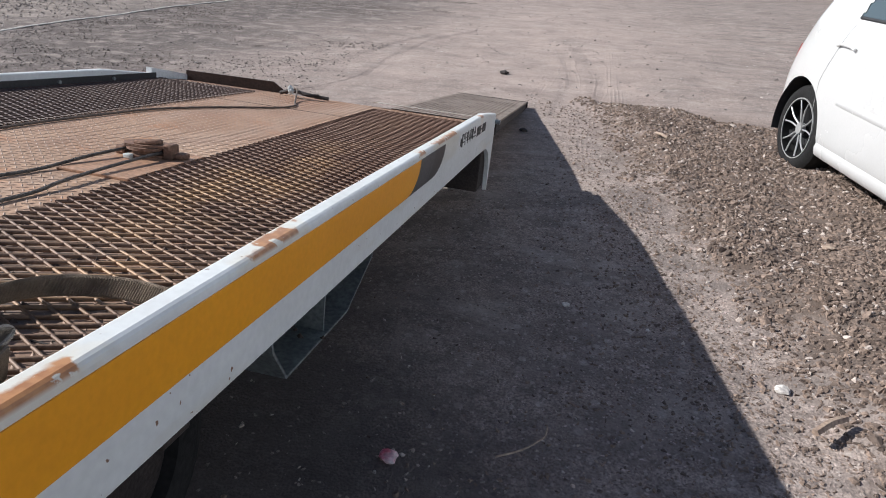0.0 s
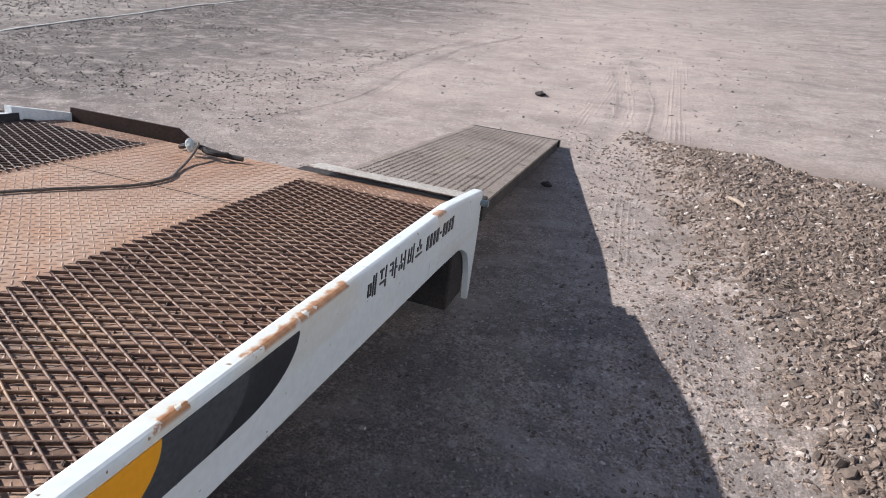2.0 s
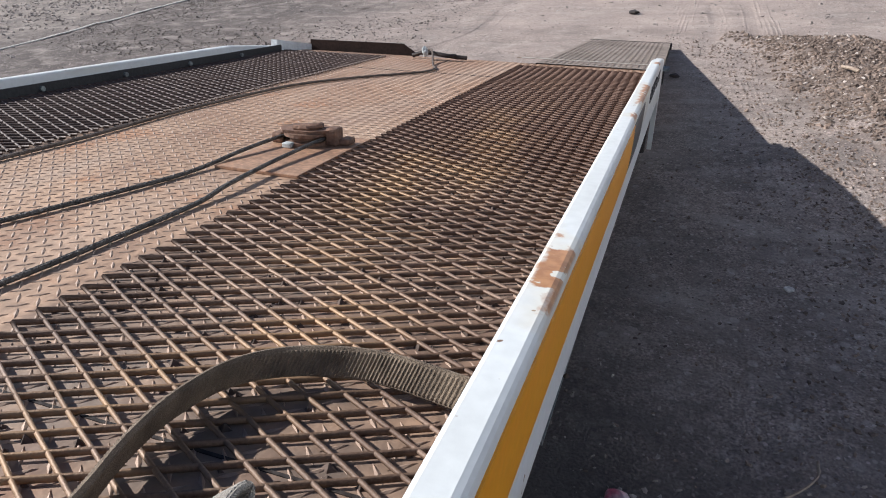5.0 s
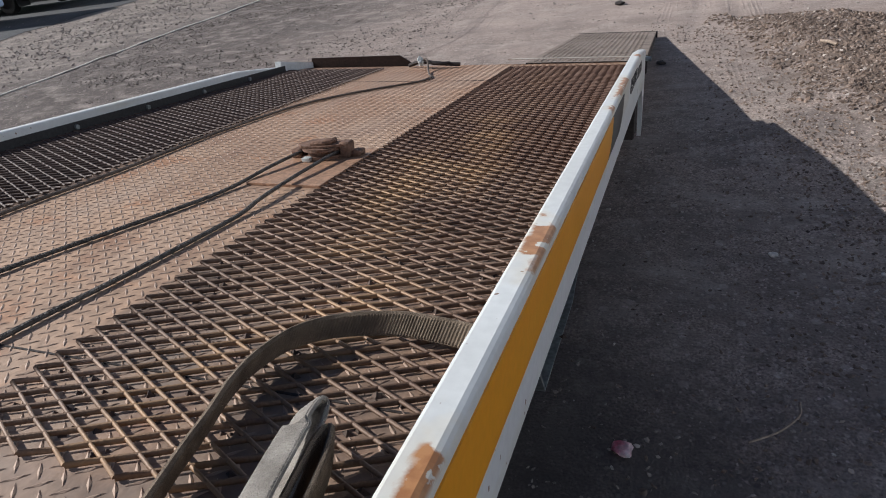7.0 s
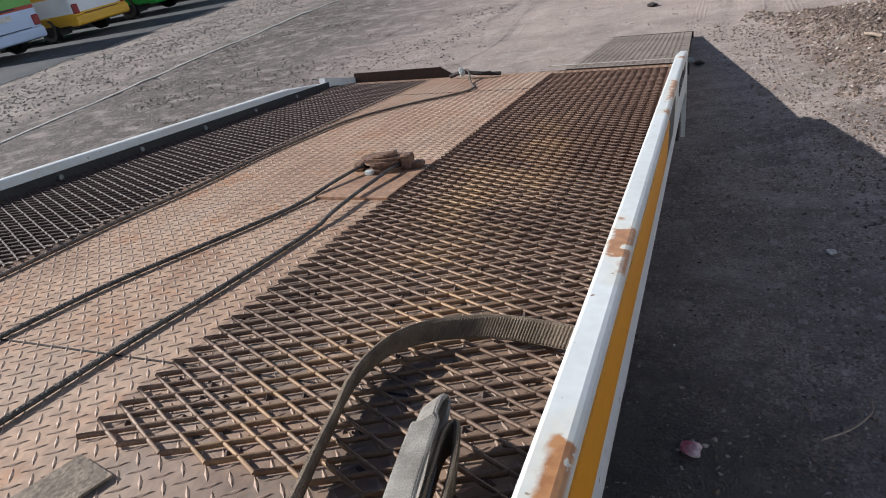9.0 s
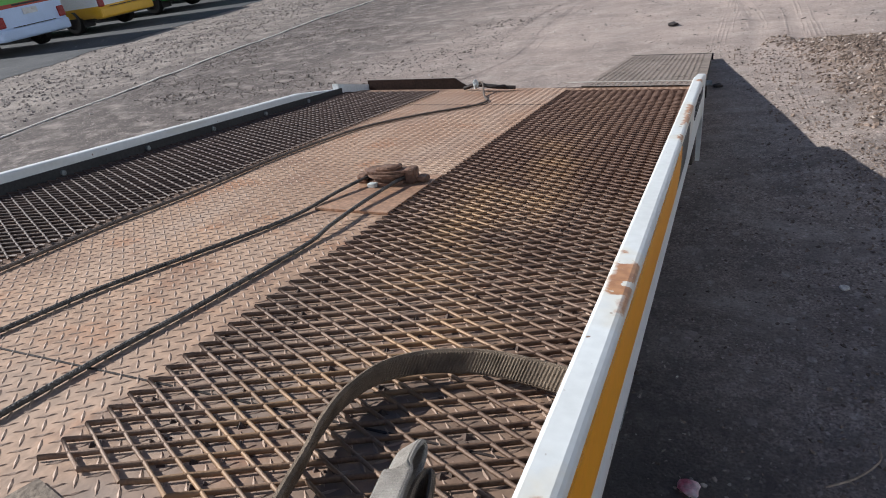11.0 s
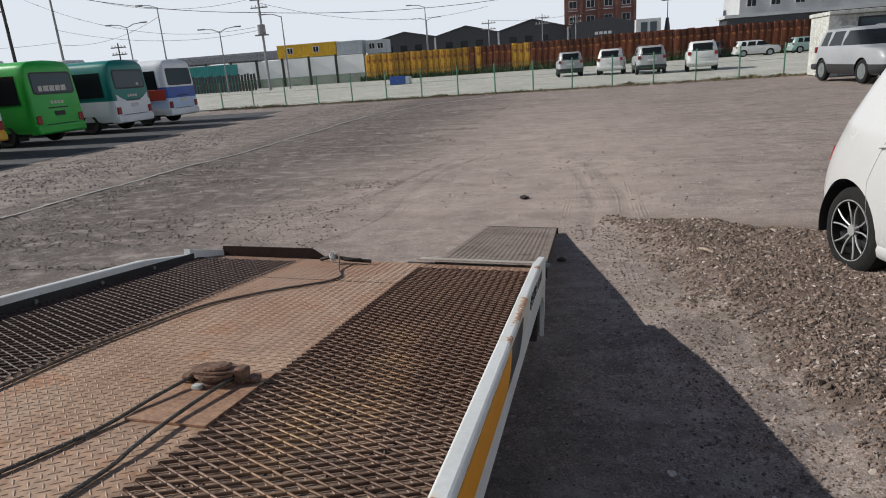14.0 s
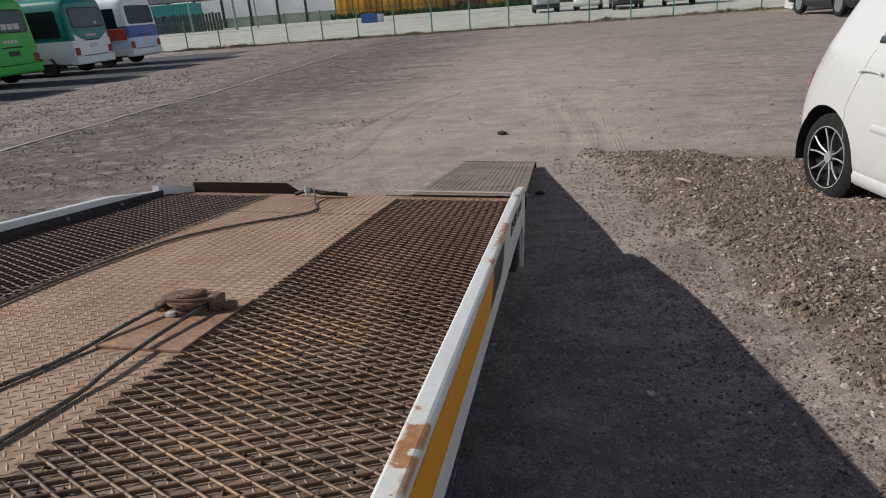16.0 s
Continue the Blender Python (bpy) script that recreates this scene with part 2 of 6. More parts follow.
for y0, h, x0 in ((-2.365, 0.062, 1.150), (-2.46, 0.05, 1.172), (-2.89, 0.062, 1.158), (-1.19, 0.075, 1.166), (-1.02, 0.10, 1.164), (-1.44, 0.03, 1.166), (-0.33, 0.03, 1.160), (-3.35, 0.09, 1.160)):
    d = n_math(nt, "ABSOLUTE", n_math(nt, "SUBTRACT", yy, y0))
    k = n_math(nt, "MULTIPLY", n_range(nt, d, h, h * 0.82), n_range(nt, xw, x0 - 0.004, x0 + 0.004))
    k = n_math(nt, "MULTIPLY", k, n_range(nt, lz, 0.120, 0.126))
    q = n_math(nt, "MULTIPLY", n_range(nt, d, h * 1.7, h * 0.9), n_range(nt, xw, x0 - 0.03, x0 + 0.0))
    q = n_math(nt, "MULTIPLY", q, n_range(nt, lz, 0.03, 0.11))
    rust = k if rust is None else n_math(nt, "MAXIMUM", rust, k)
    halo = q if halo is None else n_math(nt, "MAXIMUM", halo, q)
grime = n_range(nt, n_noise(nt, 5.0, 8.0, (1, 0.5, 3)), 0.56, 0.75)
col = n_mix(nt, n_math(nt, "MULTIPLY", grime, 0.5), col, (0.55, 0.51, 0.40))
dots = n_range(nt, n_noise(nt, 70.0, 1.0), 0.76, 0.79)
col = n_mix(nt, dots, col, (0.20, 0.11, 0.06))
col = n_mix(nt, n_math(nt, "MULTIPLY", halo, 0.28), col, (0.66, 0.52, 0.28))
rust = n_math(nt, "MULTIPLY", rust, n_range(nt, n_noise(nt, 34.0, 9.0), 0.36, 0.385))
col = n_mix(nt, rust, col, n_mix(nt, n_range(nt, n_noise(nt, 60.0, 5.0), 0.4, 0.6), (0.47, 0.225, 0.09), (0.36, 0.155, 0.06)))
nt.links.new(col, b.inputs["Base Color"])
M_WHITE_PLAIN = mat("dusty_white_paint", (0.72, 0.73, 0.72), (0.58, 0.57, 0.55), scale=6.0, rough=0.5, bump=0.1, c3=(0.42, 0.33, 0.25), low=0.64, fineamt=0.12)
M_ORANGE = mat("orange_vinyl", (0.86, 0.36, 0.012), (0.80, 0.33, 0.012), scale=3, rough=0.4, bump=0.02, fineamt=0.05)
M_BLACKV = mat("black_vinyl", (0.02, 0.021, 0.023), (0.03, 0.031, 0.034), scale=5, rough=0.4, bump=0.02)
M_GREYV = mat("dark_grey_vinyl", (0.055, 0.057, 0.062), (0.065, 0.068, 0.072), scale=5, rough=0.42, bump=0.02)
M_DECK = mat("dusty_tread_plate", (0.50, 0.325, 0.212), (0.40, 0.258, 0.169), scale=2.2, rough=0.8, metal=0.15, bump=0.25, fine=45, c3=(0.44, 0.235, 0.13), low=0.57, fineamt=0.3)
nt, b, col = tree(M_DECK)
lx, ly, lz = n_xyz(nt)
# under the mesh: caught dirt, plus shade between the strands mixed into the colour
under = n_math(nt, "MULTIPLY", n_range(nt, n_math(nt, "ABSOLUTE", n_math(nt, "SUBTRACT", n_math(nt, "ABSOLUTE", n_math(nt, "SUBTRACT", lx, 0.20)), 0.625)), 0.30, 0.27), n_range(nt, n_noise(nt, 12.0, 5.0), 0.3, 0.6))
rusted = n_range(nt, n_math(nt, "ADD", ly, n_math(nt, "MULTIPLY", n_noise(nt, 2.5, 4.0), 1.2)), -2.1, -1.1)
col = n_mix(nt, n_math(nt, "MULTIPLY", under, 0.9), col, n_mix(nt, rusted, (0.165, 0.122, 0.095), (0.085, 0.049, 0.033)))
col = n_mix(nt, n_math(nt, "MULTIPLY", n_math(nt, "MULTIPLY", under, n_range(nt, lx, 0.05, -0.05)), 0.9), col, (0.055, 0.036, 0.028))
stain = n_range(nt, n_noise(nt, 5.5, 8.0, (1.6, 0.8, 1)), 0.54, 0.66)
col = n_mix(nt, n_math(nt, "MULTIPLY", stain, 0.45), col, (0.24, 0.14, 0.095))
redrust = n_range(nt, n_math(nt, "ADD", ly, n_math(nt, "MULTIPLY", n_noise(nt, 2.2, 5.0), 1.6)), -0.9, 0.1)
col = n_mix(nt, n_math(nt, "MULTIPLY", redrust, 0.55), col, (0.34, 0.175, 0.10))
pale = n_range(nt, n_noise(nt, 1.3, 6.0, (2.5, 0.7, 1)), 0.5, 0.72)
col = n_mix(nt, n_math(nt, "MULTIPLY", pale, 0.38), col, (0.50, 0.41, 0.335))
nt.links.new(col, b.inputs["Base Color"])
M_LUG = mat("worn_tread_lugs", (0.44, 0.31, 0.225), (0.34, 0.235, 0.17), scale=5, rough=0.6, metal=0.15, bump=0.1, fineamt=0.15)
M_MESH = mat("rusty_expanded_metal", (0.222, 0.141, 0.092), (0.135, 0.082, 0.053), scale=4.0, rough=0.58, metal=0.2, bump=0.12, fine=300, c3=(0.30, 0.20, 0.14), low=0.58, fineamt=0.25)
nt, b, col = tree(M_MESH)
lx, ly, lz = n_xyz(nt)
band = n_range(nt, n_math(nt, "ABSOLUTE", n_math(nt, "SUBTRACT", n_math(nt, "ADD", lx, n_math(nt, "MULTIPLY", n_noise(nt, 3.0, 3.0), 0.3)), 0.955)), 0.17, 0.04)
redder = n_range(nt, n_math(nt, "ADD", ly, n_math(nt, "MULTIPLY", n_noise(nt, 2.5, 4.0), 1.2)), -2.2, -0.9)
col = n_mix(nt, n_math(nt, "MULTIPLY", redder, 0.94), col, (0.125, 0.066, 0.042))
col = n_mix(nt, n_math(nt, "MULTIPLY", n_range(nt, lx, 0.1, 0.0), 0.85), col, (0.062, 0.038, 0.029))
yel = n_math(nt, "MULTIPLY", band, n_range(nt, n_noise(nt, 7.0, 6.0), 0.38, 0.62))
col = n_mix(nt, n_math(nt, "MULTIPLY", n_math(nt, "MULTIPLY", yel, n_range(nt, ly, -0.9, -1.7, 0.12, 1.0)), 0.62), col, (0.41, 0.245, 0.115))
nt.links.new(col, b.inputs["Base Color"])
M_RAMP = mat("dusty_ramp_steel", (0.32, 0.255, 0.208), (0.235, 0.185, 0.148), scale=3, rough=0.8, metal=0.1, bump=0.4, fine=80, c3=(0.16, 0.12, 0.09), low=0.6)
M_LIP = mat("worn_hinge_plate", (0.55, 0.49, 0.42), (0.43, 0.375, 0.315), scale=9, rough=0.6, metal=0.1, bump=0.2, c3=(0.40, 0.31, 0.24), low=0.6)
M_DARKSTEEL = mat("dark_rusty_steel", (0.055, 0.042, 0.036), (0.035, 0.028, 0.026), scale=8, rough=0.75, metal=0.3, bump=0.3)
M_FLAP = mat("brown_rusty_flap", (0.040, 0.021, 0.015), (0.026, 0.015, 0.011), scale=10, rough=0.85, metal=0.0, bump=0.06, spec=0.2)
M_RUSTY = mat("rusty_casting", (0.25, 0.14, 0.09), (0.15, 0.088, 0.06), scale=18, rough=0.75, metal=0.2, bump=0.4)
M_PLATE = mat("rusty_smooth_plate", (0.46, 0.27, 0.165), (0.36, 0.205, 0.125), scale=8, rough=0.6, metal=0.2, bump=0.1)
M_CABLE = mat("steel_wire_rope", (0.14, 0.125, 0.11), (0.075, 0.068, 0.062), scale=40, rough=0.6, metal=0.4, bump=0.6, fine=220)
M_HOSE = mat("dusty_wire_rope", (0.15, 0.115, 0.09), (0.10, 0.075, 0.06), scale=30, rough=0.8, bump=0.4, fine=220)
M_STRAP = mat("brown_webbing", (0.26, 0.195, 0.135), (0.14, 0.102, 0.07), scale=30, rough=0.95, bump=0.5, fine=900)
M_STRAP_PALE = mat("faded_grey_webbing", (0.42, 0.38, 0.33), (0.27, 0.24, 0.205), scale=35, rough=0.95, bump=0.5, fine=900)
M_GALV = mat("galvanised_sheet", (0.36, 0.40, 0.40), (0.26, 0.29, 0.29), scale=9, rough=0.4, metal=0.7, bump=0.1)
M_RAG = mat("white_rag", (0.68, 0.70, 0.66), (0.5, 0.53, 0.5), scale=40, rough=0.9)
M_BOARD = mat("weathered_brown_plate", (0.30, 0.235, 0.17), (0.20, 0.155, 0.115), scale=25, rough=0.85, bump=0.3, fine=150)
M_CRUMB = mat("dried_mud_crumbs", (0.13, 0.09, 0.07), (0.08, 0.056, 0.043), scale=30, rough=0.95, bump=0.3)
M_TYRE = mat("tyre_rubber", (0.013, 0.0127, 0.0125), (0.021, 0.020, 0.0195), scale=8, rough=0.9, spec=0.25, bump=0.3, fine=60)
M_ALLOY = mat("machined_alloy", (0.50, 0.50, 0.49), (0.40, 0.40, 0.39), scale=9, rough=0.35, metal=0.35, bump=0.02, fineamt=0.1)
M_RIMDARK = mat("black_rim_well", (0.007, 0.007, 0.0075), (0.010, 0.010, 0.010), scale=9, rough=0.6, spec=0.2)
M_CARWHITE = mat("white_car_paint", (0.57, 0.565, 0.55), (0.53, 0.525, 0.51), scale=2, rough=0.28, bump=0.0, coat=0.6, fineamt=0.03)
M_BLACKPL = mat("black_plastic", (0.02, 0.02, 0.021), (0.03, 0.03, 0.031), scale=9, rough=0.55)
M_REDLAMP = mat("red_lamp_plastic", (0.32, 0.02, 0.02), (0.22, 0.012, 0.012), scale=30, rough=0.25, bump=0.0)
M_GREEN_POST = mat("green_coated_steel", (0.10, 0.27, 0.16), (0.08, 0.21, 0.13), scale=6, rough=0.5)
M_RED = mat("red_paint", (0.42, 0.045, 0.02), (0.36, 0.04, 0.02), scale=2, rough=0.4, bump=0)


def paint(name, c, rough=0.4, coat=0.1, dirt=0.12):
    return mat(name, c, tuple(v * 0.88 for v in c), scale=1.5, rough=rough, bump=0.0, coat=coat, fineamt=dirt)


def glass(name, tint, rough=0.06):
    m = bpy.data.materials.new(name)
    m.use_nodes = True
    b = m.node_tree.nodes["Principled BSDF"]
    b.inputs["Base Color"].default_value = (*tint, 1)
    b.inputs["Roughness"].default_value = rough
    b.inputs["Specular IOR Level"].default_value = 0.2
    b.inputs["Coat Weight"].default_value = 0.0
    b.inputs["Coat Roughness"].default_value = 0.03
    return m


M_GLASS_DARK = glass("dark_tinted_glass", (0.015, 0.018, 0.02))
M_GLASS_BLUE = glass("blue_tinted_glass", (0.06, 0.085, 0.10))


# ---- mesh helpers ----
def ob_from(name, bm, material, parent=None, label="", smooth=False):
    me = bpy.data.meshes.new(name)
    bm.to_mesh(me)
    bm.free()
    for m in (material if isinstance(material, (list, tuple)) else [material]):
        me.materials.append(m)
    if smooth:
        me.polygons.foreach_set("use_smooth", [True] * len(me.polygons))
        me.set_sharp_from_angle(angle=radians(40))
    ob = new(name, me)
    if parent:
        ob.parent = parent
    if label:
        ob["label"] = label
    return ob


def part(name, bm, material, parent, label="", smooth=False):
    return ob_from(name, bm, material, parent, label, smooth)


def empty(name, m, label, category, group="", kind=""):
    ob = new(name)
    ob.matrix_basis = m
    ob.empty_display_size = 0.1
    return tagged(ob, label, category, group, kind)


def pydata(name, verts, faces, material, parent=None, label="", smooth=False):
    me = bpy.data.meshes.new(name)
    me.from_pydata(verts, [], faces)
    me.update()
    for m in (material if isinstance(material, (list, tuple)) else [material]):
        me.materials.append(m)
    if smooth:
        me.polygons.foreach_set("use_smooth", [True] * len(me.polygons))
        me.set_sharp_from_angle(angle=radians(40))
    ob = new(name, me)
    if parent:
        ob.parent = parent
    if label:
        ob["label"] = label
    return ob


def box(bm, x0, x1, y0, y1, z0, z1, bevel=0.0, m=None):
    r = bmesh.ops.create_cube(bm, size=1.0)
    vs = r["verts"]
    for v in vs:
        v.co = Vector((x0 + (v.co.x + 0.5) * (x1 - x0), y0 + (v.co.y + 0.5) * (y1 - y0), z0 + (v.co.z + 0.5) * (z1 - z0)))
    if bevel:
        es = list({e for v in vs for e in v.link_edges})
        g = bmesh.ops.bevel(bm, geom=es, offset=bevel, segments=2, affect="EDGES", profile=0.5)
        vs = list({v for f in g["faces"] for v in f.verts} | {v for v in vs if v.is_valid})
    if m is not None:
        bmesh.ops.transform(bm, matrix=m, verts=vs)
    return bm


def bbox(x0, x1, y0, y1, z0, z1, bevel=0.0, m=None):
    return box(bmesh.new(), x0, x1, y0, y1, z0, z1, bevel, m)


def prism(bm, outline, axis, a, b):
    """Extrude a closed outline (2D points of the two other axes) along an axis from a to b."""
    def at(p, w):
        c = [p[0], p[1]]
        c.insert(axis, w)
        return Vector(c)
    lo = [bm.verts.new(at(p, a)) for p in outline]
    hi = [bm.verts.new(at(p, b)) for p in outline]
    n = len(outline)
    fs = [bm.faces.new(lo), bm.faces.new(hi[::-1])]
    for i in range(n):
        fs.append(bm.faces.new((lo[i], hi[i], hi[(i + 1) % n], lo[(i + 1) % n])))
    bmesh.ops.recalc_face_normals(bm, faces=fs)
    return bm


def tube(points, r, sides=8, closed=False, squash=(1, 1), up=Vector((0, 0, 1))):
    """A swept tube; squash gives its half width and half height in units of r."""
    bm = bmesh.new()
    pts = [Vector(p) for p in points]
    rings = []
    for i, p in enumerate(pts):
        d = (pts[min(i + 1, len(pts) - 1)] - pts[max(i - 1, 0)]).normalized()
        s = d.cross(up)
        s = s.normalized() if s.length > 1e-4 else Vector((1, 0, 0))
        u = s.cross(d)
        rings.append([bm.verts.new(p + s * math.cos(2 * math.pi * k / sides) * r * squash[0] + u * math.sin(2 * math.pi * k / sides) * r * squash[1]) for k in range(sides)])
    for a, b in zip(rings, rings[1:]):
        for k in range(sides):
            bm.faces.new((a[k], a[(k + 1) % sides], b[(k + 1) % sides], b[k]))
    bm.faces.new(rings[0][::-1])
    bm.faces.new(rings[-1])
    bmesh.ops.recalc_face_normals(bm, faces=bm.faces[:])
    return bm


def spline(pts, n=8):
    """Catmull-Rom through the points."""
    p = [Vector(q) for q in pts]
    p = [p[0] * 2 - p[1]] + p + [p[-1] * 2 - p[-2]]
    out = []
    for i in range(1, len(p) - 2):
        for k in range(n):
            t = k / n
            a, b, c, d = p[i - 1], p[i], p[i + 1], p[i + 2]
            out.append(0.5 * (2 * b + (c - a) * t + (2 * a - 5 * b + 4 * c - d) * t * t + (3 * b - a - 3 * c + d) * t ** 3))
    out.append(p[-2])
    return out


def cyl(bm, c, axis, r, depth, seg=24, r2=None):
    rot = {0: Matrix.Rotation(radians(90), 4, "Y"), 1: Matrix.Rotation(radians(-90), 4, "X"), 2: Matrix()}[axis]
    bmesh.ops.create_cone(bm, cap_ends=True, segments=seg, radius1=r, radius2=r if r2 is None else r2, depth=depth, matrix=Matrix.Translation(c) @ rot)
    return bm


def lathe(profile, axis_c, seg=40):
    """Revolve (offset along x, radius) round an x-parallel axis through axis_c."""
    bm = bmesh.new()
    rings = []
    for k in range(seg):
        a = 2 * math.pi * k / seg
        rings.append([bm.verts.new(Vector(axis_c) + Vector((o, r * math.cos(a), r * math.sin(a)))) for o, r in profile])
    n = len(profile)
    for k in range(seg):
        a, b = rings[k], rings[(k + 1) % seg]
        for i in range(n):
            j = (i + 1) % n
            bm.faces.new((a[i], a[j], b[j], b[i]))
    bmesh.ops.recalc_face_normals(bm, faces=bm.faces[:])
    return bm


# ---- ground ----
def fbm(x, y, s, o=4):
    return noise.fractal(Vector((x * s, y * s, 3.7)), 1.0, 2.0, o)


TRACKS = [((-2.6, 6.2), (-2.25, 7.0), (-2.25, 8.3), (-2.18, 9.9), (-1.72, 11.4)),
          ((-2.9, 7.2), (-2.64, 8.5), (-2.53, 9.6), (-2.15, 11.1)),
          ((-0.25, 6.3), (-0.19, 7.0), (-0.18, 8.0), (-0.4, 9.8)),
          ((0.05, 6.6), (0.12, 7.3), (0.1, 8.4), (-0.2, 10.2))]
track_pts = [(p.x, p.y) for t in TRACKS for p in spline([(x, y, 0) for x, y in t], 30)]
TP = np.array(track_pts)


def pile_mask(x, y):
    """How much of the heap of chippings lies at x, y."""
    cx = -0.06 + 0.17 * max(0.0, 6.9 - y) ** 1.25 * 0.9
    d = (x - cx) / 0.35
    far = (7.0 - 0.35 * max(x, 0) - y) / 0.35
    near = (y - 1.3) / 0.6
    v = min(d, far, near, 1.0)
    return max(0.0, min(1.0, v + 0.5 * fbm(x, y, 2.2)))


def ground_z(x, y):
    z = 0.022 * fbm(x, y, 0.45, 3) + 0.010 * fbm(x, y, 2.4, 3)
    if abs(x) < 6 and 2 < y < 14:
        d = np.min((TP[:, 0] - x) ** 2 + (TP[:, 1] - y) ** 2) ** 0.5
        if d < 0.22:
            z += -0.008 * math.exp(-(d / 0.06) ** 2) + 0.004 * math.exp(-((d - 0.11) / 0.05) ** 2)
    if -0.6 < x < 3.5 and 0.8 < y < 8:
        z += 0.085 * pile_mask(x, y) * (0.85 + 0.3 * fbm(x, y, 3.0, 2))
    z += 0.055 * math.exp(-((x - 0.25) ** 2 + (y - 4.42) ** 2) / 0.16)
    if x < -9.5:
        z *= max(0.0, min(1.0, (x + 12.5) / 3.0))
    return z - 0.012


def axis_steps(a, fine0, fine1, b, fine, coarse):
    v = list(np.arange(a, fine0, coarse)) + list(np.arange(fine0, fine1, fine)) + list(np.arange(fine1, b + 0.01, coarse))
    return v


gxs = [-1500.0, -400.0, -120.0, -60.0] + axis_steps(-26, -3.6, 3.4, 20, 0.075, 0.45) + [45.0, 110.0, 400.0, 1500.0]
gys = [-600.0, -120.0, -30.0] + axis_steps(-8, 1.2, 11.0, 31, 0.075, 0.4) + [60.0, 120.0, 400.0, 2500.0]
verts = [(x, y, ground_z(x, y) if (-24 < x < 19 and -7 < y < 30.5) else -0.012) for y in gys for x in gxs]
nx = len(gxs)
faces = [(j * nx + i, j * nx + i + 1, (j + 1) * nx + i + 1, (j + 1) * nx + i) for j in range(len(gys) - 1) for i in range(nx - 1)]
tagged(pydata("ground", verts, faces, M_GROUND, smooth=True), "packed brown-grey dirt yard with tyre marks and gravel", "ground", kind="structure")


def sheet(name, outline, z, material, label, kind="structure"):
    v = [(x, y, z) for x, y in outline]
    return tagged(pydata(name, v, [tuple(range(len(v)))], material), label, name.replace("_", " "), kind=kind)


def ragged(a, b, n, amp, seed):
    pts = []
    for k in range(n + 1):
        t = k / n
        p = Vector(a).lerp(Vector(b), t)
        nrm = Vector((-(b[1] - a[1]), b[0] - a[0])).normalized()
        w = amp * (noise.noise(Vector((k * 0.21, seed, 0))) + 0.5 * noise.noise(Vector((k * 0.9, seed, 5))))
        pts.append((p.x + nrm.x * w, p.y + nrm.y * w))
    return pts


sheet("asphalt_lane", ragged((-11.3, -6.0), (-12.9, 27.5), 120, 0.35, 3) + [(-45, 27.5), (-45, -6.0)], -0.004, M_ASPHALT, "dark worn asphalt lane in front of the parked buses")
sheet("concrete_lot", ragged((60.0, 31.2), (-18.5, 31.9), 160, 0.25, 9) + [(-70, 36), (-170, 88), (-170, 140), (180, 140), (180, 31.2)], 0.02, M_CONCRETE_LOT, "pale sunlit concrete lot behind the green fence")


def chips(name, count, place, size, material, label, seed, flat=0.45):
    """Many small angular stones in one mesh."""
    r = random.Random(seed)
    vs, fs = [], []
    n = 0
    while n < count:
        p = place(r)
        if p is None:
            continue
        n += 1
        x, y = p
        s = size * r.uniform(0.4, 1.0) ** 1.6 * (1.5 if r.random() < 0.03 else 1.0)
        base = len(vs)
        a = r.uniform(0, 6.28)
        k = r.choice((5, 6))
        z = ground_z(x, y)
        el = r.uniform(0.2, 0.85)
        tilt, turn = r.uniform(-0.7, 0.7), r.uniform(0, 3.14)
        ct, st = math.cos(turn), math.sin(turn)
        for i in range(k):
            t = a + 6.283 * i / k + r.uniform(-0.3, 0.3)
            q = r.uniform(0.7, 1.15)
            dx, dy = math.cos(t) * s * q, math.sin(t) * s * el * q
            vs.append((x + dx * ct - dy * st, y + dx * st + dy * ct, z - s * 0.15 + dx * max(tilt, 0.0)))
        for i in range(k):
            t = a + 6.283 * i / k + r.uniform(-0.3, 0.3)
            q = r.uniform(0.4, 0.85)
            dx, dy = math.cos(t) * s * q, math.sin(t) * s * el * q
            vs.append((x + dx * ct - dy * st, y + dx * st + dy * ct, z + s * flat * r.uniform(0.6, 1.3) + dx * tilt))
        fs.append(tuple(range(base + k, base + 2 * k)))
        for i in range(k):
            j = (i + 1) % k
            fs.append((base + i, base + j, base + k + j, base + k + i))
    return tagged(pydata(name, vs, fs, material), label, "gravel", kind="stuff")


def on_pile(r):
    x, y = r.uniform(-0.4, 2.9), r.uniform(1.1, 7.4)
    return (x, y) if r.random() < pile_mask(x, y) ** 0.7 * 0.95 else None


def on_yard(r):
    y = 1.6 + 9.5 * r.random() ** 1.2
    x = r.uniform(-3.4, 3.2)
    return (x, y)


def on_far(r):
    return (r.uniform(-14, 9), r.uniform(7, 31))


def on_verge(r):
    y = r.uniform(4, 29)
    return (-9.6 + r.gauss(0, 1.1), y)


chips("chippings", 48000, on_pile, 0.0225, M_CHIP, "loose heap of brown crushed stone chippings on the dirt", 11, 0.30)
chips("coarse_chippings", 1500, on_pile, 0.036, M_CHIP, "larger flat chips and dead leaves strewn over the heap", 23, 0.28)
chips("pebbles", 16000, on_yard, 0.0105, M_PEBBLE, "scattered small pebbles on the packed dirt", 12, 0.28)
chips("far_pebbles", 11000, on_far, 0.030, M_PEBBLE, "scattered stones on the open dirt yard", 13, 0.25)
chips("verge_gravel", 9000, on_verge, 0.034, M_PEBBLE, "coarse pale gravel strip beside the asphalt lane", 14)



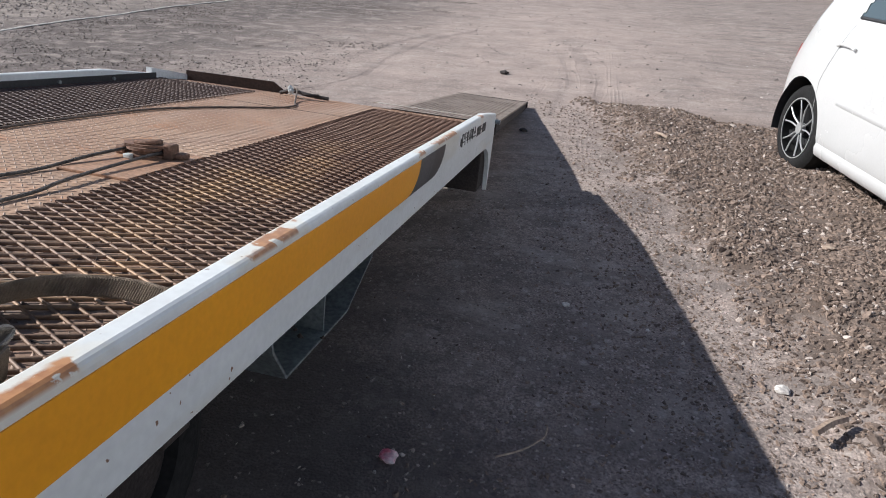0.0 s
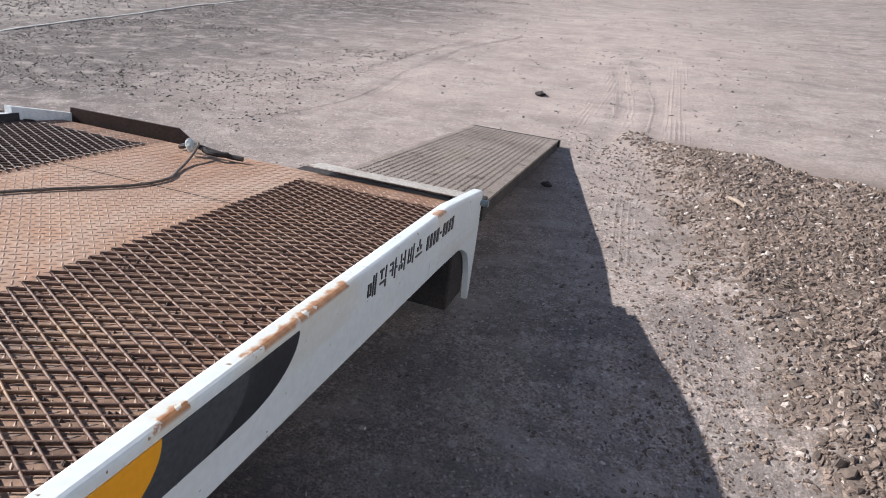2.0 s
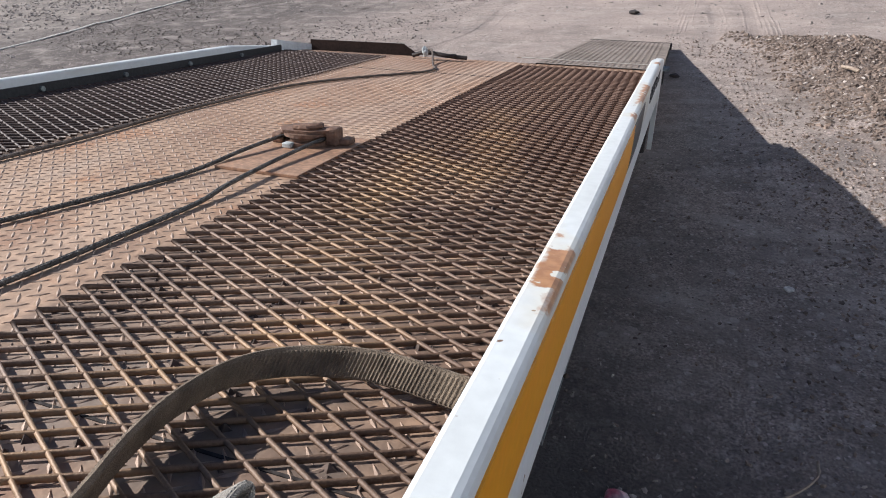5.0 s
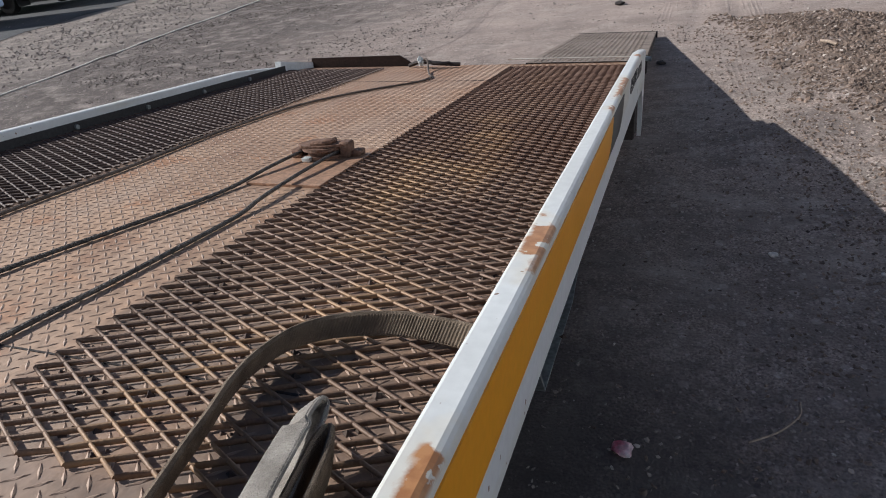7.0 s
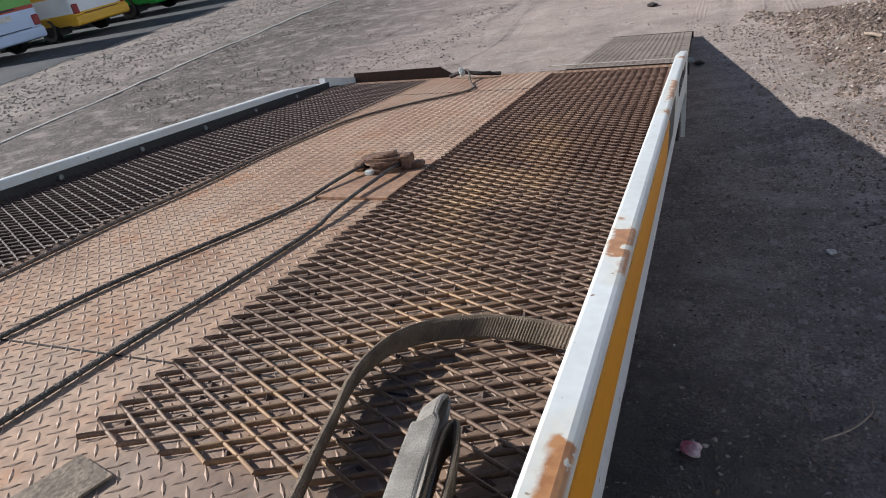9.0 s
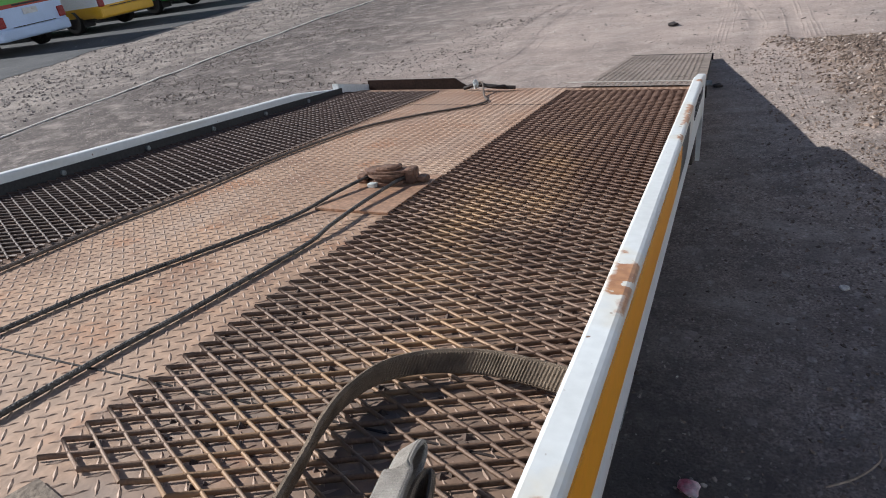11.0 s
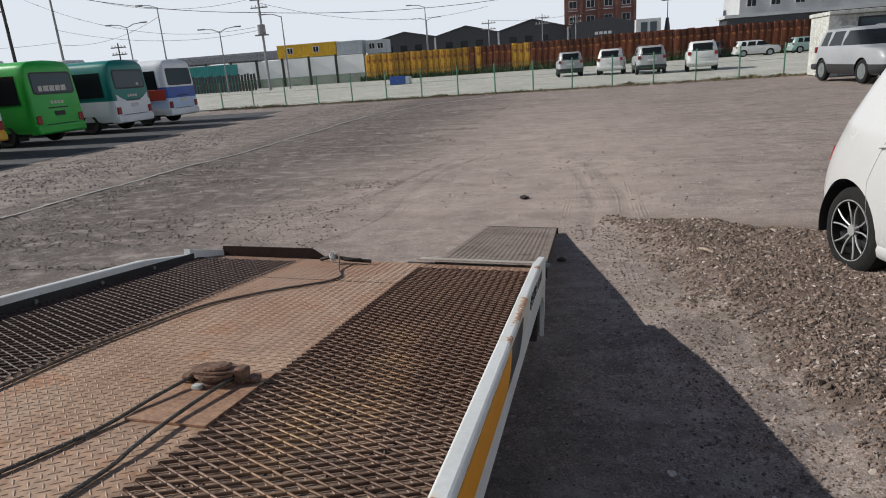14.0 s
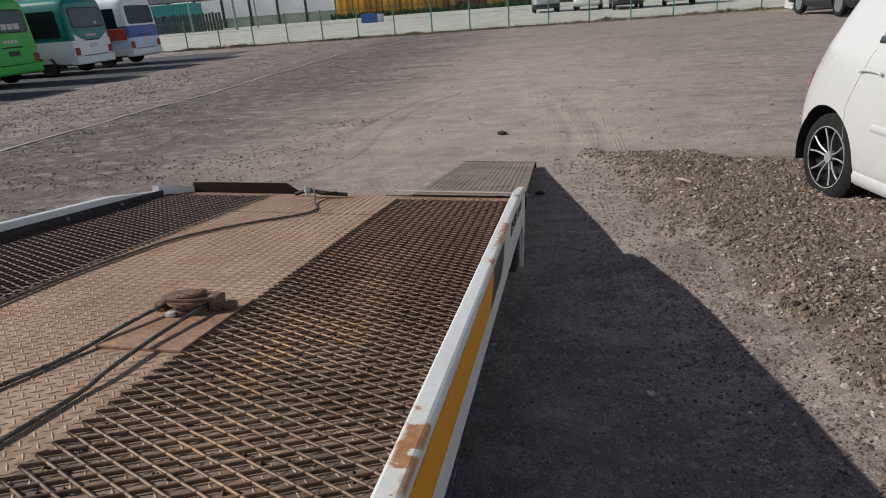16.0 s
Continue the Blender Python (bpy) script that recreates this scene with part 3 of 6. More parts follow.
def beside_pile(r):
    x, y = r.uniform(-0.6, 2.4), r.uniform(2.2, 7.6)
    return (x, y) if r.random() < pile_mask(x + 0.5, y) * (1 - 0.8 * pile_mask(x, y)) else None


def under_rail(r):
    return (r.gauss(0.75, 0.5), r.uniform(1.3, 4.4))


chips("scattered_chippings", 5000, beside_pile, 0.013, M_CHIP, "thinly scattered chippings round the heap", 17)
chips("grit_band", 9000, under_rail, 0.0125, M_CHIP, "band of small stones and bark beside the carrier", 18, 0.28)
chips("litter_bits", 110, on_yard, 0.016, M_LITTER, "tiny white scraps scattered over the dirt", 16, 0.3)


def on_dark_dirt(r):
    x, y = r.uniform(-7.4, -2.6), 5.5 + 23 * r.random() ** 1.3
    streak_here = noise.noise(Vector((x * 0.35, y * 1.5, 2.0)))
    return (x, y) if streak_here > r.uniform(-0.1, 0.35) else None


chips("dirt_clods", 14000, on_dark_dirt, 0.021, M_CLOD, "clods and coarse stones in streaks on the darker dirt", 19, 0.3)


def fence_dirt(r):
    return (r.uniform(-17, 10), 31.2 + r.gauss(0, 0.35))


chips("kerb_rubble", 1500, fence_dirt, 0.08, M_CHIP, "low ridge of soil and rubble under the fence", 15)



def tyre_marks(paths, width, lines, seed):
    """Broken low ridges pressed up along the paths, running side by side like a tread print."""
    r = random.Random(seed)
    vs, fs = [], []
    for path in paths:
        P = spline([(x, y, 0) for x, y in path], 34)
        for k in range(lines):
            off = (k / (lines - 1) - 0.5) * width
            prev = None
            for i, p in enumerate(P):
                d = (P[min(i + 1, len(P) - 1)] - P[max(i - 1, 0)]).normalized()
                s = Vector((d.y, -d.x, 0))
                q = p + s * (off + 0.006 * noise.noise(p * 6))
                amp = noise.noise(Vector((q.x * 2.3, q.y * 1.1, k * 3.1 + seed))) + 0.22
                if amp < 0:
                    prev = None
                    continue
                h = min(0.0018, 0.0004 + 0.003 * amp) * r.uniform(0.75, 1.1)
                z = ground_z(q.x, q.y)
                w = 0.013 + 0.005 * r.random()
                o = len(vs)
                vs += [tuple(q - s * w + Vector((0, 0, z - 0.0012))), tuple(q + Vector((0, 0, z + h))), tuple(q + s * w + Vector((0, 0, z - 0.0012)))]
                if prev is not None:
                    fs += [(prev, prev + 1, o + 1, o), (prev + 1, prev + 2, o + 2, o + 1)]
                prev = o
    return tagged(pydata("tyre_tracks", vs, fs, M_GROUND), "tread prints of tyres pressed into the dirt", "tyre tracks", kind="stuff")


tyre_marks(TRACKS, 0.15, 5, 4)
tyre_marks([((0.26, 7.0), (0.26, 8.5), (0.25, 10.6), (0.1, 13.0)), ((0.04, 4.84), (0.0, 5.6), (0.02, 6.4)),
            ((-0.46, 6.5), (-0.42, 7.7), (-0.37, 8.9), (-0.35, 11.1)), ((-0.13, 7.3), (-0.21, 8.2), (-0.39, 9.8), (-0.77, 10.8), (-1.6, 12.4)),
            ((-2.6, 11.0), (-3.6, 12.4), (-5.2, 13.6), (-7.0, 14.2)), ((1.2, 12.5), (0.2, 13.4), (-1.6, 14.0), (-3.8, 14.2)),
            ((2.6, 14.6), (1.0, 15.8), (-1.2, 16.4), (-3.6, 16.5)), ((4.5, 17.2), (2.0, 18.6), (-1.0, 19.2), (-4.4, 18.8)),
            ((-4.2, 8.0), (-3.9, 9.4), (-4.3, 11.0), (-5.4, 12.6)), ((3.0, 10.2), (1.8, 11.2), (0.2, 11.9), (-1.6, 12.3))], 0.17, 6, 9)

# litter lying about
for x, y, s, m, lab, nm in ((0.0, 3.212, 0.016, M_LITTER, "small white scrap on the dirt", "scrap"), (-0.437, 2.243, 0.026, M_PINK, "crumpled pink and white wrapper on the dirt", "wrapper"), (1.18, 4.01, 0.030, M_TWIG, "pale flat stone on the chippings", "stone"), (0.721, 2.851, 0.024, M_LITTER, "small white stone at the edge of the chippings", "stone"), (-0.91, 7.92, 0.05, M_DARKSTEEL, "small dark lump on the dirt", "clod"), (-0.45, 5.69, 0.03, M_DARKSTEEL, "small dark lump near the ramp", "clod")):
    bm = bmesh.new()
    bmesh.ops.create_icosphere(bm, subdivisions=2, radius=s)
    for v in bm.verts:
        v.co *= 1 + 0.5 * noise.noise(v.co * 40 + Vector((x, y, 0)))
        v.co.z = v.co.z * 0.4 + s * 0.3
        v.co += Vector((x, y, ground_z(x, y)))
    tagged(ob_from(nm, bm, m), lab, nm)
tagged(ob_from("stick", tube([(0.505, 5.70, 0.082), (0.54, 5.645, 0.088), (0.575, 5.59, 0.084)], 0.0105, 6), M_TWIG), "pale broken stick on the heap of chippings", "stick")
tagged(ob_from("twig", tube(spline([(0.735, 2.585, 0.055), (0.79, 2.635, 0.062), (0.84, 2.67, 0.06)]), 0.012, 5), M_TWIG), "small pale splinter of wood", "twig")
tagged(ob_from("thin_wire", tube(spline([(-0.145, 2.292, 0.012), (-0.078, 2.335, 0.014), (-0.024, 2.40, 0.013), (-0.016, 2.45, 0.012)]), 0.0032, 5), M_TWIG), "thin curved piece of wire lying on the ground", "wire")

# boundary rope on the ground
rp = spline([(-7.35, -3, 0), (-7.3, 4.5, 0), (-7.3, 8.7, 0), (-7.31, 11.4, 0), (-7.12, 13.1, 0), (-7.1, 15.7, 0), (-7.15, 20, 0), (-6.5, 24.3, 0), (-5.7, 26.6, 0), (-4.0, 28.6, 0)], 14)
tagged(ob_from("boundary_rope", tube([(p.x, p.y, ground_z(p.x, p.y) + 0.008) for p in rp], 0.022, 8, squash=(1.3, 0.45)), M_ROPE_PALE, smooth=True), "long pale rope laid out on the dirt", "rope")

# ---- car carrier bed ----
def splay(bm):
    """The rail at +x runs slightly outwards towards the rear."""
    for v in bm.verts:
        if v.co.x > 1.0:
            v.co.x += 0.012 * v.co.y
    return bm


BED = pose(-1.675, 4.2, 0.4175, -7.8, 2.5, 0)
XR, XL = 1.182, -0.78
DECK_Z = 0.045
YF = -6.2
RT = 0.131
truck = empty("car_carrier", BED, "white and orange tilted flatbed of a car carrier truck", "tow truck")


def rail_profile(s, x, top):
    """Closed outline (x, z) of a side rail; s is +1 for the side at +x."""
    return [(x - s * 0.040, -0.03), (x - s * 0.040, top - 0.006), (x - s * 0.038, top - 0.002), (x - s * 0.034, top), (x - s * 0.009, top), (x - s * 0.004, top - 0.002), (x - s * 0.001, top - 0.006), (x, top - 0.011), (x, -0.055), (x - s * 0.012, -0.055), (x - s * 0.012, -0.03)]


def rail(s, x, name, label, dy=0.0, top=RT):
    bm = bmesh.new()
    prof = rail_profile(s, x, top)
    ys = list(np.linspace(YF, -0.26, 24)) + [-0.25, -0.17, -0.08, 0.0, 0.08, 0.14]
    rings = []
    for y in ys:
        drop = 0.0 if y < -0.25 else 0.085 * (y + 0.25)
        rings.append([bm.verts.new((px, y + dy, pz - drop * (1 if pz > 0 else 0.0))) for px, pz in prof])
    n = len(prof)
    for a, b in zip(rings, rings[1:]):
        for i in range(n):
            bm.faces.new((a[i], a[(i + 1) % n], b[(i + 1) % n], b[i]))
    bm.faces.new(rings[0])
    bm.faces.new(rings[-1])
    bmesh.ops.recalc_face_normals(bm, faces=bm.faces[:])
    return part(name, splay(bm), M_WHITE, truck, label)


rail(1, XR, "side_rail", "white painted side rail with chipped rusty edge")
rail(-1, XL, "side_rail", "white painted side rail with dark inner face", -0.2, 0.108)
# feet at the rear end of both rails, with the curved cut-out
for s, x in ((1, XR), (-1, XL)):
    bm = bmesh.new()
    out = [(0.14, 0.0), (0.143, -0.10), (0.140, -0.32), (0.122, -0.325), (0.106, -0.265), (0.090, -0.205), (0.066, -0.155), (0.036, -0.118), (-0.005, -0.092), (-0.05, -0.072), (-0.10, -0.058), (-0.40, -0.052), (-0.40, 0.0)]
    if s < 0:
        out = [(y - 0.2, z) for y, z in out]
    prism(bm, out, 0, x + s * 0.001, x - s * 0.02)
    part("rail_foot", splay(bm), M_WHITE, truck)
    bm = bmesh.new()
    box(bm, x - s * 0.60, x - s * 0.023, -0.075 - (0.2 if s < 0 else 0), 0.118 - (0.2 if s < 0 else 0), -0.30, -0.032, 0.008)
    part("rear_support_box", bm, M_DARKSTEEL, truck, "dark rusty box beam")
    # dark inner strip with bolts
    bm = bmesh.new()
    box(bm, x - s * 0.0405, x - s * 0.047, YF, -0.05, -0.01, 0.10 if s > 0 else 0.080, 0.0)
    part("inner_strip", splay(bm), M_BLACKPL if s < 0 else M_DARKSTEEL, truck)
    for y in np.arange(-5.8, -0.1, 0.36):
        bm = bmesh.new()
        cyl(bm, (x - s * 0.051, y, 0.063), 0, 0.009, 0.010, 8)
        part("bolt", splay(bm), M_GALV, truck)
# orange stripe with rounded end, and the dark end pieces
zs0, zs1 = 0.021, 0.112
orange_out = [(YF + 0.05, zs0), (-1.61, zs0)] + [(-1.61 + 0.14 * math.sin(a), zs0 + (zs1 - zs0) * (1 - math.cos(a))) for a in np.linspace(0.1, math.pi / 2, 14)] + [(YF + 0.05, zs1)]
bm = prism(bmesh.new(), orange_out, 0, XR, XR + 0.0022)
part("orange_stripe", splay(bm), M_ORANGE, truck)


def end_arc(y0, w):
    return [(y0 + w * math.sin(a), zs0 + (zs1 - zs0) * (1 - math.cos(a))) for a in np.linspace(0.0, math.pi / 2, 14)]


bm = prism(bmesh.new(), end_arc(-1.42, 0.14) + end_arc(-1.61, 0.14)[::-1], 0, XR, XR + 0.0021)
part("grey_stripe_end", splay(bm), M_GREYV, truck)
bm = prism(bmesh.new(), end_arc(-1.30, 0.17) + end_arc(-1.42, 0.14)[::-1], 0, XR, XR + 0.0020)
part("black_stripe_end", splay(bm), M_BLACKV, truck)
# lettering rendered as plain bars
xx = -0.838
STROKES = (((0.0, 0.36, 0.62, 0.72), (0.0, 0.10, 0.15, 0.72), (0.26, 0.36, 0.15, 0.72), (0.0, 0.36, 0.15, 0.25), (0.50, 0.60, 0.02, 0.98), (0.74, 0.84, 0.0, 1.0)),
           ((0.05, 0.50, 0.86, 0.96), (0.22, 0.32, 0.50, 0.90), (0.70, 0.80, 0.42, 1.0), (0.12, 0.80, 0.26, 0.36), (0.70, 0.80, 0.0, 0.30)),
           ((0.05, 0.46, 0.80, 0.90), (0.36, 0.46, 0.20, 0.84), (0.05, 0.40, 0.50, 0.58), (0.66, 0.76, 0.0, 1.0), (0.76, 0.94, 0.45, 0.55)),
           ((0.22, 0.32, 0.50, 0.95), (0.04, 0.20, 0.18, 0.45), (0.34, 0.50, 0.18, 0.45), (0.50, 0.66, 0.55, 0.64), (0.70, 0.80, 0.0, 1.0)),
           ((0.06, 0.16, 0.15, 0.90), (0.40, 0.50, 0.15, 0.90), (0.06, 0.50, 0.50, 0.58), (0.06, 0.50, 0.15, 0.24), (0.70, 0.80, 0.0, 1.0)),
           ((0.42, 0.54, 0.60, 0.95), (0.16, 0.36, 0.38, 0.60), (0.58, 0.78, 0.38, 0.60), (0.02, 0.94, 0.10, 0.20)))
for strokes in STROKES:
    for (a0, a1, b0, b1) in strokes:
        bm = bbox(XR, XR + 0.002, xx + 0.052 * a0, xx + 0.052 * a1, 0.052 + 0.054 * b0, 0.052 + 0.054 * b1)
        part("letter_bar", splay(bm), M_BLACKV, truck)
    xx += 0.060
xx += 0.022
for k in range(9):
    bm = bbox(XR, XR + 0.002, xx + 0.004, xx + 0.020, *((0.050, 0.092) if k != 4 else (0.068, 0.074)))
    part("number_bar", splay(bm), M_BLACKV, truck)
    xx += 0.0285

# deck
bm = bmesh.new()
box(bm, XL + 0.05, XR - 0.055, YF, 0.10, DECK_Z - 0.035, DECK_Z)
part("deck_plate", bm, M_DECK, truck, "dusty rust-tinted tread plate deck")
for y in (-2.70, -0.42, -4.4):
    part("deck_seam", bbox(XL + 0.10, XR - 0.10, y - 0.0018, y + 0.0018, DECK_Z, DECK_Z + 0.0012), M_DARKSTEEL, truck)
# raised tread lugs
vs, fs = [], []
LX, LY = 0.0330, 0.0300
for j in range(int(3.75 / LY)):
    for i in range(int(1.86 / LX)):
        for ox, oy, ang in ((0.0, 0.0, radians(-47)), (LX / 2, LY / 2, radians(41))):
            x, y = -0.735 + i * LX + ox, -3.66 + j * LY + oy
            if 0.325 < x < 0.55 and -1.985 < y < -1.615:
                continue
            c, s_ = math.cos(ang), math.sin(ang)
            bse = len(vs)
            for du, dv, dz in ((-0.0145, 0, 0.0002), (0, 0.0027, 0.0002), (0.0145, 0, 0.0002), (0, -0.0027, 0.0002), (-0.009, 0, 0.0014), (0.009, 0, 0.0014)):
                vs.append((x + du * c - dv * s_, y + du * s_ + dv * c, DECK_Z + dz))
            fs += [(bse, bse + 3, bse + 4), (bse, bse + 4, bse + 1), (bse + 3, bse + 2, bse + 5), (bse + 2, bse + 1, bse + 5), (bse + 4, bse + 3, bse + 5), (bse + 1, bse + 4, bse + 5)]
tagged(pydata("tread_pattern", vs, fs, M_LUG, truck), kind="stuff")


def expanded(name, x0, x1, y0, y1, label):
    """Diamond expanded-metal panel: two families of slanted strands with sagging, twisted knuckles."""
    vs, fs = [], []
    px, py = 0.0658, 0.0333
    w, h = x1 - x0, y1 - y0
    rr = random.Random(5)
    for fam in (1, -1):
        slope = fam * py / px
        span = w * py / px
        start = -math.ceil(span / py) * py if fam > 0 else 0.0
        k = 0
        while True:
            c = start + k * py
            k += 1
            if c > h + (0 if fam > 0 else span):
                break
            pts = []
            nseg = int(w / (px / 2)) + 1
            for i in range(nseg + 1):
                u = min(i * px / 2, w)
                v = c + slope * u
                if -1e-6 <= v <= h + 1e-6:
                    # strands rise over one knuckle and dip at the next
                    z = DECK_Z + 0.0056 + (0.0 if fam > 0 else 0.0011) + rr.uniform(-0.0004, 0.0004)
                    pts.append((x0 + u, y0 + v + rr.uniform(-0.0007, 0.0007), z))
            if len(pts) < 2:
                continue
            d = Vector((px, slope * px, 0)).normalized()
            nrm = Vector((-d.y, d.x, 0))
            if nrm.y < 0:
                nrm = -nrm
            th = radians(72 if fam > 0 else 38)
            a = (nrm * math.cos(th) + Vector((0, 0, math.sin(th)))) * (0.0038 if fam > 0 else 0.0027)
            e = (nrm * -math.sin(th) + Vector((0, 0, math.cos(th)))) * (0.0015 if fam > 0 else 0.0018)
            base = len(vs)
            for q in pts:
                qv = Vector(q)
                vs += [tuple(qv + a * math.cos(g) + e * math.sin(g)) for g in (0.0, 1.047, 2.094, 3.142, 4.189, 5.236)]
            for i in range(len(pts) - 1):
                o = base + 6 * i
                for m_ in range(6):
                    fs.append((o + m_, o + (m_ + 1) % 6, o + 6 + (m_ + 1) % 6, o + 6 + m_))
            fs.append(tuple(range(base, base + 6)))
            o = base + 6 * (len(pts) - 1)
            fs.append(tuple(range(o + 5, o - 1, -1)))
    ob = pydata(name, vs, fs, M_MESH, truck, label)
    ob.data.polygons.foreach_set("use_smooth", [len(p.vertices) == 4 for p in ob.data.polygons])
    return tagged(ob, kind="stuff")


expanded("mesh_panel", 0.545, 1.128, -2.871, -0.03, "rusty brown expanded-metal wheel track with yellowed streak")
expanded("mesh_panel", -0.728, -0.150, -4.2, -0.01, "dark rusty expanded-metal wheel track")
# dirt crumbs caught under the mesh
vs, fs = [], []
rr = random.Random(8)
for k in range(900):
    x, y = rr.uniform(0.56, 1.11), rr.uniform(-2.85, -0.1)
    s = rr.uniform(0.003, 0.009)
    bse = len(vs)
    vs += [(x - s, y, DECK_Z), (x, y + s * 0.7, DECK_Z), (x + s, y, DECK_Z), (x, y - s * 0.7, DECK_Z), (x, y, DECK_Z + s * 0.9)]
    fs += [(bse, bse + 1, bse + 4), (bse + 1, bse + 2, bse + 4), (bse + 2, bse + 3, bse + 4), (bse + 3, bse, bse + 4)]
tagged(pydata("deck_dirt", vs, fs, M_CRUMB, truck), kind="stuff")

# underside: cross members, chassis, rear wheels
for y in np.arange(-5.9, -0.4, 0.55):
    part("cross_member", bbox(XL + 0.09, XR - 0.09, y - 0.035, y + 0.035, -0.14, DECK_Z - 0.036, 0.004), M_DARKSTEEL, truck)
for x in (-0.25, 0.50):
    part("chassis_beam", bbox(x - 0.05, x + 0.05, YF, -0.35, -0.30, -0.141, 0.006), M_DARKSTEEL, truck)
TRAY = [(-2.385, -0.056), (-2.375, -0.100), (-2.312, -0.186), (-1.975, -0.188), (-1.80, -0.100), (-1.775, -0.056)]
bm = prism(bmesh.new(), TRAY + [(-1.781, -0.056), (-1.806, -0.097), (-1.978, -0.182), (-2.309, -0.180), (-2.369, -0.098), (-2.379, -0.056)], 0, 1.135, 0.935)
side_tray = part("side_tray", bm, M_GALV, truck, "open galvanised sheet-metal tray under the rail")
part("tray_back", prism(bmesh.new(), [(-2.369, -0.057), (-2.366, -0.098), (-2.306, -0.179), (-1.981, -0.181), (-1.81, -0.097), (-1.79, -0.057)], 0, 0.943, 0.937), M_GALV, side_tray)
part("tray_divider", bbox(0.944, 1.125, -2.104, -2.098, -0.181, -0.075, 0.0), M_GALV, side_tray)
vs, fs = [], []
rr = random.Random(31)
for k in range(90):
    x, y, q = 0.95 + abs(rr.gauss(0, 0.06)), -2.108 - abs(rr.gauss(0, 0.06)), rr.uniform(0.003, 0.009)
    bse = len(vs)
    vs += [(x - q, y, -0.1805), (x, y + q * 0.8, -0.1805), (x + q, y, -0.1805), (x, y - q * 0.7, -0.1805), (x + q * 0.2, y, -0.1805 + q)]
    fs += [(bse, bse + 1, bse + 4), (bse + 1, bse + 2, bse + 4), (bse + 2, bse + 3, bse + 4), (bse + 3, bse, bse + 4)]
tagged(pydata("tray_dirt", vs, fs, M_CRUMB, side_tray), kind="stuff")
WHEEL_INV = BED.inverted()
wheel_prof = [(-0.09, 0.17), (-0.095, 0.23), (-0.08, 0.275), (-0.06, 0.29), (0.06, 0.29), (0.08, 0.275), (0.095, 0.23), (0.09, 0.17)]
for wx in (-0.92, -1.17, -2.30, -2.05):
    bm = lathe(wheel_prof, (wx, 1.75, 0.285))
    bm.transform(WHEEL_INV)
    w = part("rear_wheel", bm, M_TYRE, truck, smooth=True)
    bm = cyl(bmesh.new(), (wx, 1.75, 0.285), 0, 0.165, 0.12, 24)
    bm.transform(WHEEL_INV)
    part("hub", bm, M_DARKSTEEL, w)
# unseen plate added below the far rail to stop bounced ground light
bm = prism(bmesh.new(), [(-2.0, 0.16), (3.3, 0.16), (3.3, 0.47), (-2.0, 1.19)], 0, -2.34, -2.30)
bm.transform(WHEEL_INV)
part("side_guard", bm, M_DARKSTEEL, truck, "unseen dark plate added to block light under the far side")
bm = bbox(-2.3, -0.95, 1.69, 1.81, 0.23, 0.34, 0.02)
bm.transform(WHEEL_INV)
part("axle", bm, M_DARKSTEEL, truck)
bm = bmesh.new()
cyl(bm, (XR + 0.005, 0.13, 0.055), 0, 0.012, 0.05, 10)
part("hinge_pin", bm, M_GALV, truck)


# ---- loading ramps ----
def ramp(name, x0, x1, m, length, label):
    e = empty(name, m, label, "ramp", "loading ramps")
    part("ramp_plate", bbox(x0, x1, 0.0, length, -0.012, 0.0, 0.0), M_RAMP, e)
    for x in (x0, x1 - 0.03):
        part("side_member", bbox(x, x + 0.03, 0.02, length - 0.02, -0.065, -0.012, 0.003), M_DARKSTEEL, e)
    vs, fs = [], []
    n = int((x1 - x0 - 0.04) / 0.030)
    for i in range(n):
        xa = x0 + 0.03 + i * 0.030
        for j in range(int((length - 0.1) / 0.034)):
            ya = 0.05 + j * 0.034
            bse = len(vs)
            for dz, ins in ((0.0, 0.0), (0.0035, 0.003)):
                vs += [(xa + ins, ya + ins, dz), (xa + 0.013 - ins, ya + ins, dz), (xa + 0.013 - ins, ya + 0.024 - ins, dz), (xa + ins, ya + 0.024 - ins, dz)]
            fs += [(bse + 4, bse + 5, bse + 6, bse + 7)] + [(bse + q, bse + (q + 1) % 4, bse + 4 + (q + 1) % 4, bse + 4 + q) for q in range(4)]
    tagged(pydata("grip_ribs", vs, fs, M_RAMP, e), kind="stuff")
    part("tip_tube", tube([(x0, length, -0.022), (x1 + 0.012, length, -0.022)], 0.026, 10), M_DARKSTEEL, e, "dark rubber-capped tip roller")
    return e


ramp("loading_ramp", 0.575, 1.178, BED @ pose(0, 0.205, 0.036, -1.4, 0, 0), 2.075, "dusty ribbed steel loading ramp lowered onto the ground")
part("ramp_lip", bbox(0.505, 1.150, 0.0, 0.125, -0.004, 0.0, 0.001, pose(0, 0.085, 0.073, -6, 0, 0)), M_LIP, truck, "pale hinge plate of the ramp")
# dark blocks added to keep sun from leaking between deck end and ramp
part("hinge_beam", bbox(0.42, 1.150, 0.101, 0.225, -0.06, 0.030, 0.003), M_DARKSTEEL, truck)
part("hinge_knuckle", bbox(1.150, 1.192, 0.145, 0.20, -0.02, 0.065, 0.004), M_DARKSTEEL, truck)
# angled white corner at the rear end of the other rail
corner = prism(bmesh.new(), [(-0.78, -0.075), (-0.685, 0.150), (-0.662, 0.138), (-0.742, -0.075)], 2, -0.02, 0.095)
for v in corner.verts:
    if v.co.z > 0.05:
        v.co.z = 0.106 - 0.16 * (v.co.y + 0.075)
part("rail_corner", corner, M_WHITE_PLAIN, truck, "white angled end of the rail")
